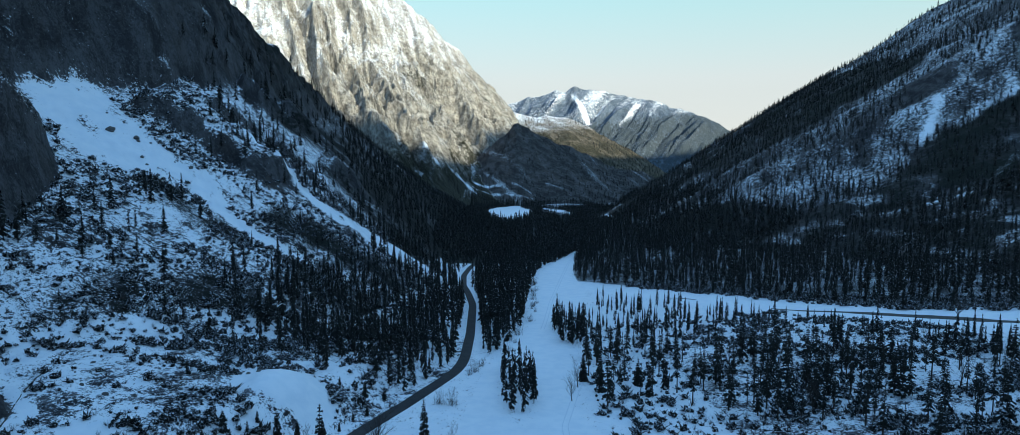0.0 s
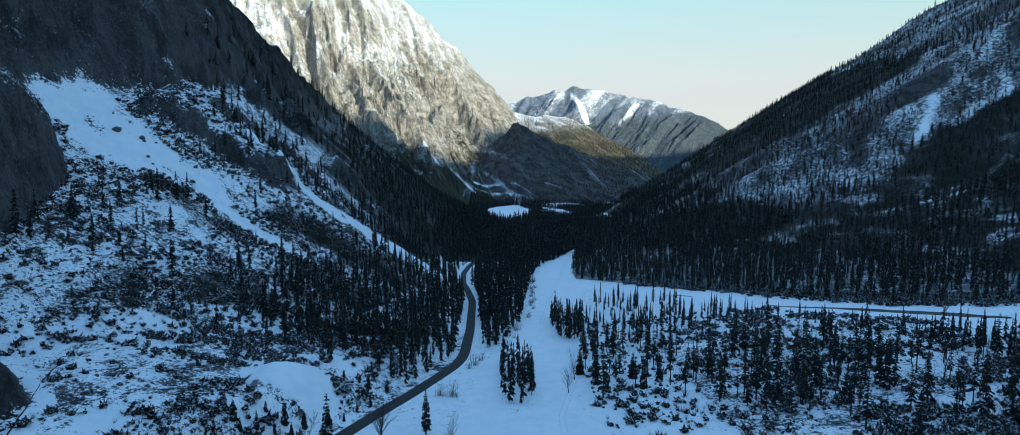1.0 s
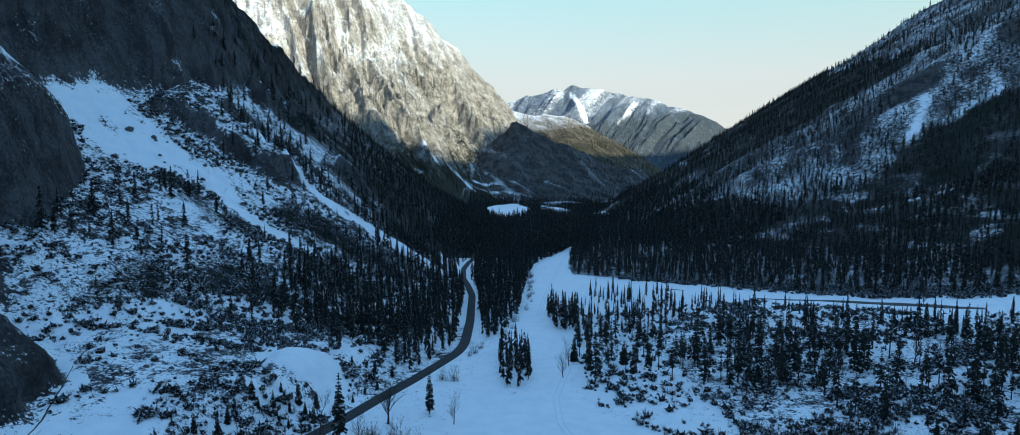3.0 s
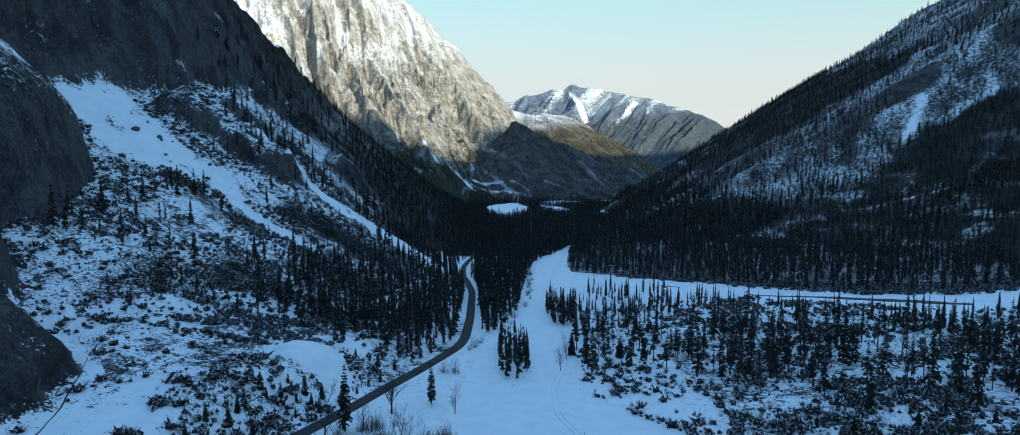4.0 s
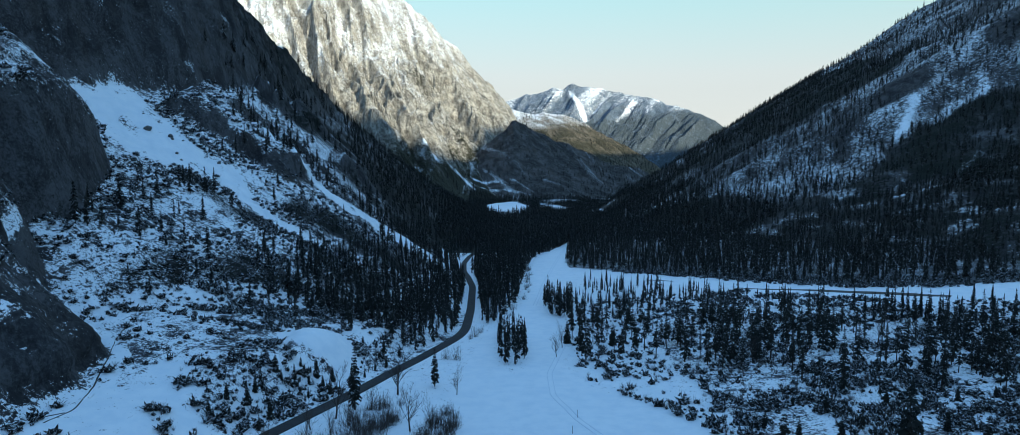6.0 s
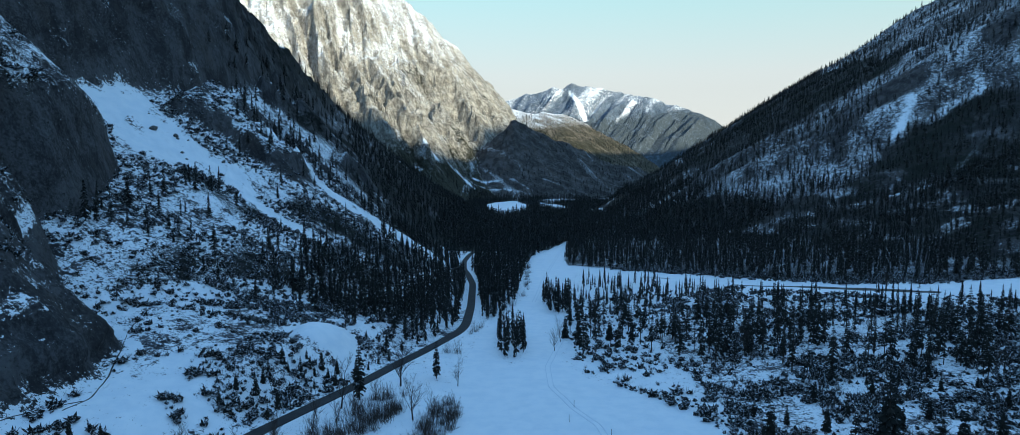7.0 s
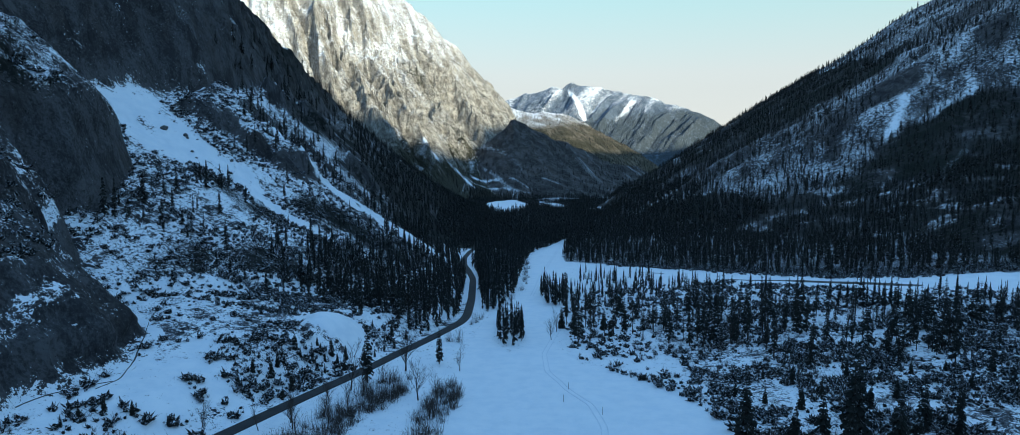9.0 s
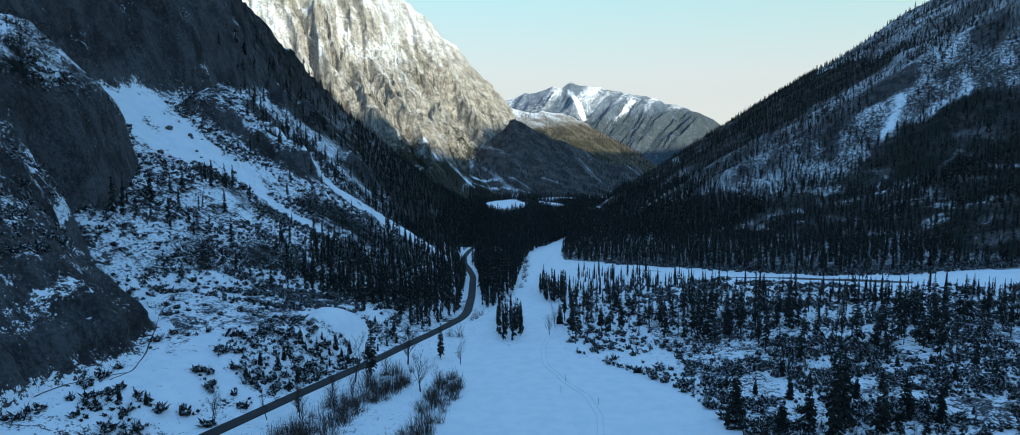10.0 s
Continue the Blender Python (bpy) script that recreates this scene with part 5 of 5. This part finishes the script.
def boulder(x, y, size, label):
    rock = tagged(new("boulder", BOULDER[int(rng.integers(5))]), label, "rock", "fallen boulders")
    rock.matrix_basis = pose(x, y, float(ground_z(x, y)) + 0.15 * size, 0, 0, float(rng.uniform(0, 360))) @ Matrix.Diagonal((size, size * 0.8, size, 1))


for x, y, size in ((-211, 392, 2.6), (-200, 398, 2.0), (-198, 396, 1.3), (-172, 402, 1.5), (-190, 383, 1.2), (-186, 380, 0.9), (-220, 406, 0.8)):
    boulder(x, y, size, "grey limestone boulder lying on the steep snow chute")
bx, by = scatter(900, -118, -66, 110, 260, lambda x, y: 0.5 * (x < road_x(y) - 14) * (y > 178), 4.0, 43)
for x, y in list(zip(bx, by))[:40]:
    boulder(x, y, float(rng.uniform(0.3, 0.9)), "small grey limestone boulder half buried in snow")

# stream gravel, worn tracks, the dark rut at the foot of the rock
ribbon("stream", ((146, 349), (166, 331), (188, 313), (204, 300), (214, 290), (226, 279)), (1.0, 2.0, 4.0, 6.5, 7.5, 3.0), 0.12, M_GRAVEL, "dark open stream over wet gravel between snowy banks", "stream", sag=1.0)
ribbon("stream", ((104, 404), (112, 398), (119, 390)), (0.4, 1.6, 0.4), 0.12, M_GRAVEL, "short open stretch of stream between snowy banks", "stream", sag=1.0)
for shift in (-0.9, 0.9):
    ribbon("snow_track", ((26 + shift, 340), (28 + shift, 352), (38 + shift, 426), (52 + shift, 510), (73 + shift, 636), (94 + shift, 735)), (0.4, 0.4), 0.08, M_TRACK, "wheel rut pressed into the snowy meadow", "track", sag=0.4)
    ribbon("snow_track", ((36 + shift, 258), (29 + shift, 229), (22 + shift, 198), (21 + shift, 173), (26 + shift, 148), (31 + shift, 134), (32 + shift, 115), (29 + shift, 96)), (0.32, 0.32), 0.08, M_TRACK, "curving track pressed into the meadow snow", "track", sag=0.4)
ribbon("footpath", ((-127, 198), (-121, 178), (-115.5, 162), (-110, 144), (-107, 130), (-109, 121)), (0.35, 0.22, 0.4, 0.2), 0.13, M_GRAVEL, "dark trodden footpath along the foot of the rock", "path", sag=1.0)
ribbon("footpath", ((-108, 128), (-113, 122), (-119, 112), (-121, 98), (-128, 80)), (0.25, 0.45, 0.3), 0.13, M_GRAVEL, "dark trodden footpath along the foot of the rock", "path", sag=1.0)


def box(bm, cx, cy, cz, sx, sy, sz):
    m = Matrix.Translation((cx, cy, cz)) @ Matrix.Diagonal((sx, sy, sz, 1))
    bmesh.ops.create_cube(bm, size=1.0, matrix=m)


def part(name, bm, material, parent, label=""):
    mesh = bpy.data.meshes.new(name)
    bm.to_mesh(mesh)
    bm.free()
    mesh.materials.append(material)
    ob = new(name, mesh)
    ob.parent = parent
    return tagged(ob, label)


def fence(x0, y0, x1, y1, posts):
    thing = tagged(new("wooden_fence"), "weathered wooden post and rail fence beside the road", "fence")
    length = math.hypot(x1 - x0, y1 - y0)
    thing.matrix_basis = pose(x0, y0, float(ground_z(x0, y0)), 0, 0, math.degrees(math.atan2(y1 - y0, x1 - x0)))
    for i in range(posts):
        bm = bmesh.new()
        box(bm, length * i / (posts - 1), 0, 0.45, 0.14, 0.14, 1.5)
        part("post", bm, M_WOOD, thing)
    for z in (0.45, 0.95):
        bm = bmesh.new()
        box(bm, length / 2, 0.09, z, length, 0.06, 0.14)
        part("rail", bm, M_WOOD, thing)


fence(-46, 197, -42, 206, 5)


def marker_pole(x, y):
    """A thin wooden stake with a capped top, set in the snow."""
    thing = tagged(new("marker_pole"), "thin weathered wooden marker pole standing in meadow snow", "pole", "poles in the meadow")
    thing.matrix_basis = pose(x, y, float(ground_z(x, y)), 1.5, 0, float(rng.uniform(0, 360)))
    for name, r0, r1, z0, z1 in (("stake", 0.06, 0.05, -0.4, 2.2), ("cap", 0.075, 0.03, 2.2, 2.32)):
        bm = bmesh.new()
        bmesh.ops.create_cone(bm, cap_ends=True, segments=8, radius1=r0, radius2=r1, depth=z1 - z0, matrix=Matrix.Translation((0, 0, (z0 + z1) / 2)))
        part(name, bm, M_WOOD, thing)


for x, y in ((26, 150), (23, 137), (33, 125)):
    marker_pole(x, y)


def barn(x, y, turn, size):
    """A small gabled hay barn with a snowy roof."""
    thing = tagged(new("hay_barn"), "small dark timber hay barn with a snowy roof", "barn")
    thing.matrix_basis = pose(x, y, float(ground_z(x, y)), 0, 0, turn) @ Matrix.Scale(size, 4)
    bm = bmesh.new()
    pts = [bm.verts.new(p) for sx in (-5, 5) for p in ((sx, -3.5, -0.5), (sx, 3.5, -0.5), (sx, 3.5, 3.2), (sx, 0, 5.6), (sx, -3.5, 3.2))]
    bm.faces.new(pts[:5][::-1])
    bm.faces.new(pts[5:])
    for i in range(5):
        j = (i + 1) % 5
        bm.faces.new((pts[i], pts[j], pts[5 + j], pts[5 + i]))
    part("wall", bm, M_WOOD, thing)
    bm = bmesh.new()
    for s in (-1, 1):
        m = Matrix.Translation((0, s * 2.05, 4.35)) @ Matrix.Rotation(-s * math.atan2(2.4, 3.5), 4, "X") @ Matrix.Diagonal((11.2, 5.2, 0.35, 1))
        bmesh.ops.create_cube(bm, size=1.0, matrix=m)
    part("roof", bm, M_ROOF, thing, "snow-covered gable roof")
    bm = bmesh.new()
    box(bm, 0, -3.53, 1.2, 2.2, 0.1, 2.4)
    part("door", bm, M_WOOD, thing)


barn(122, 1465, 20, 1.2)
barn(150, 1850, -15, 1.3)
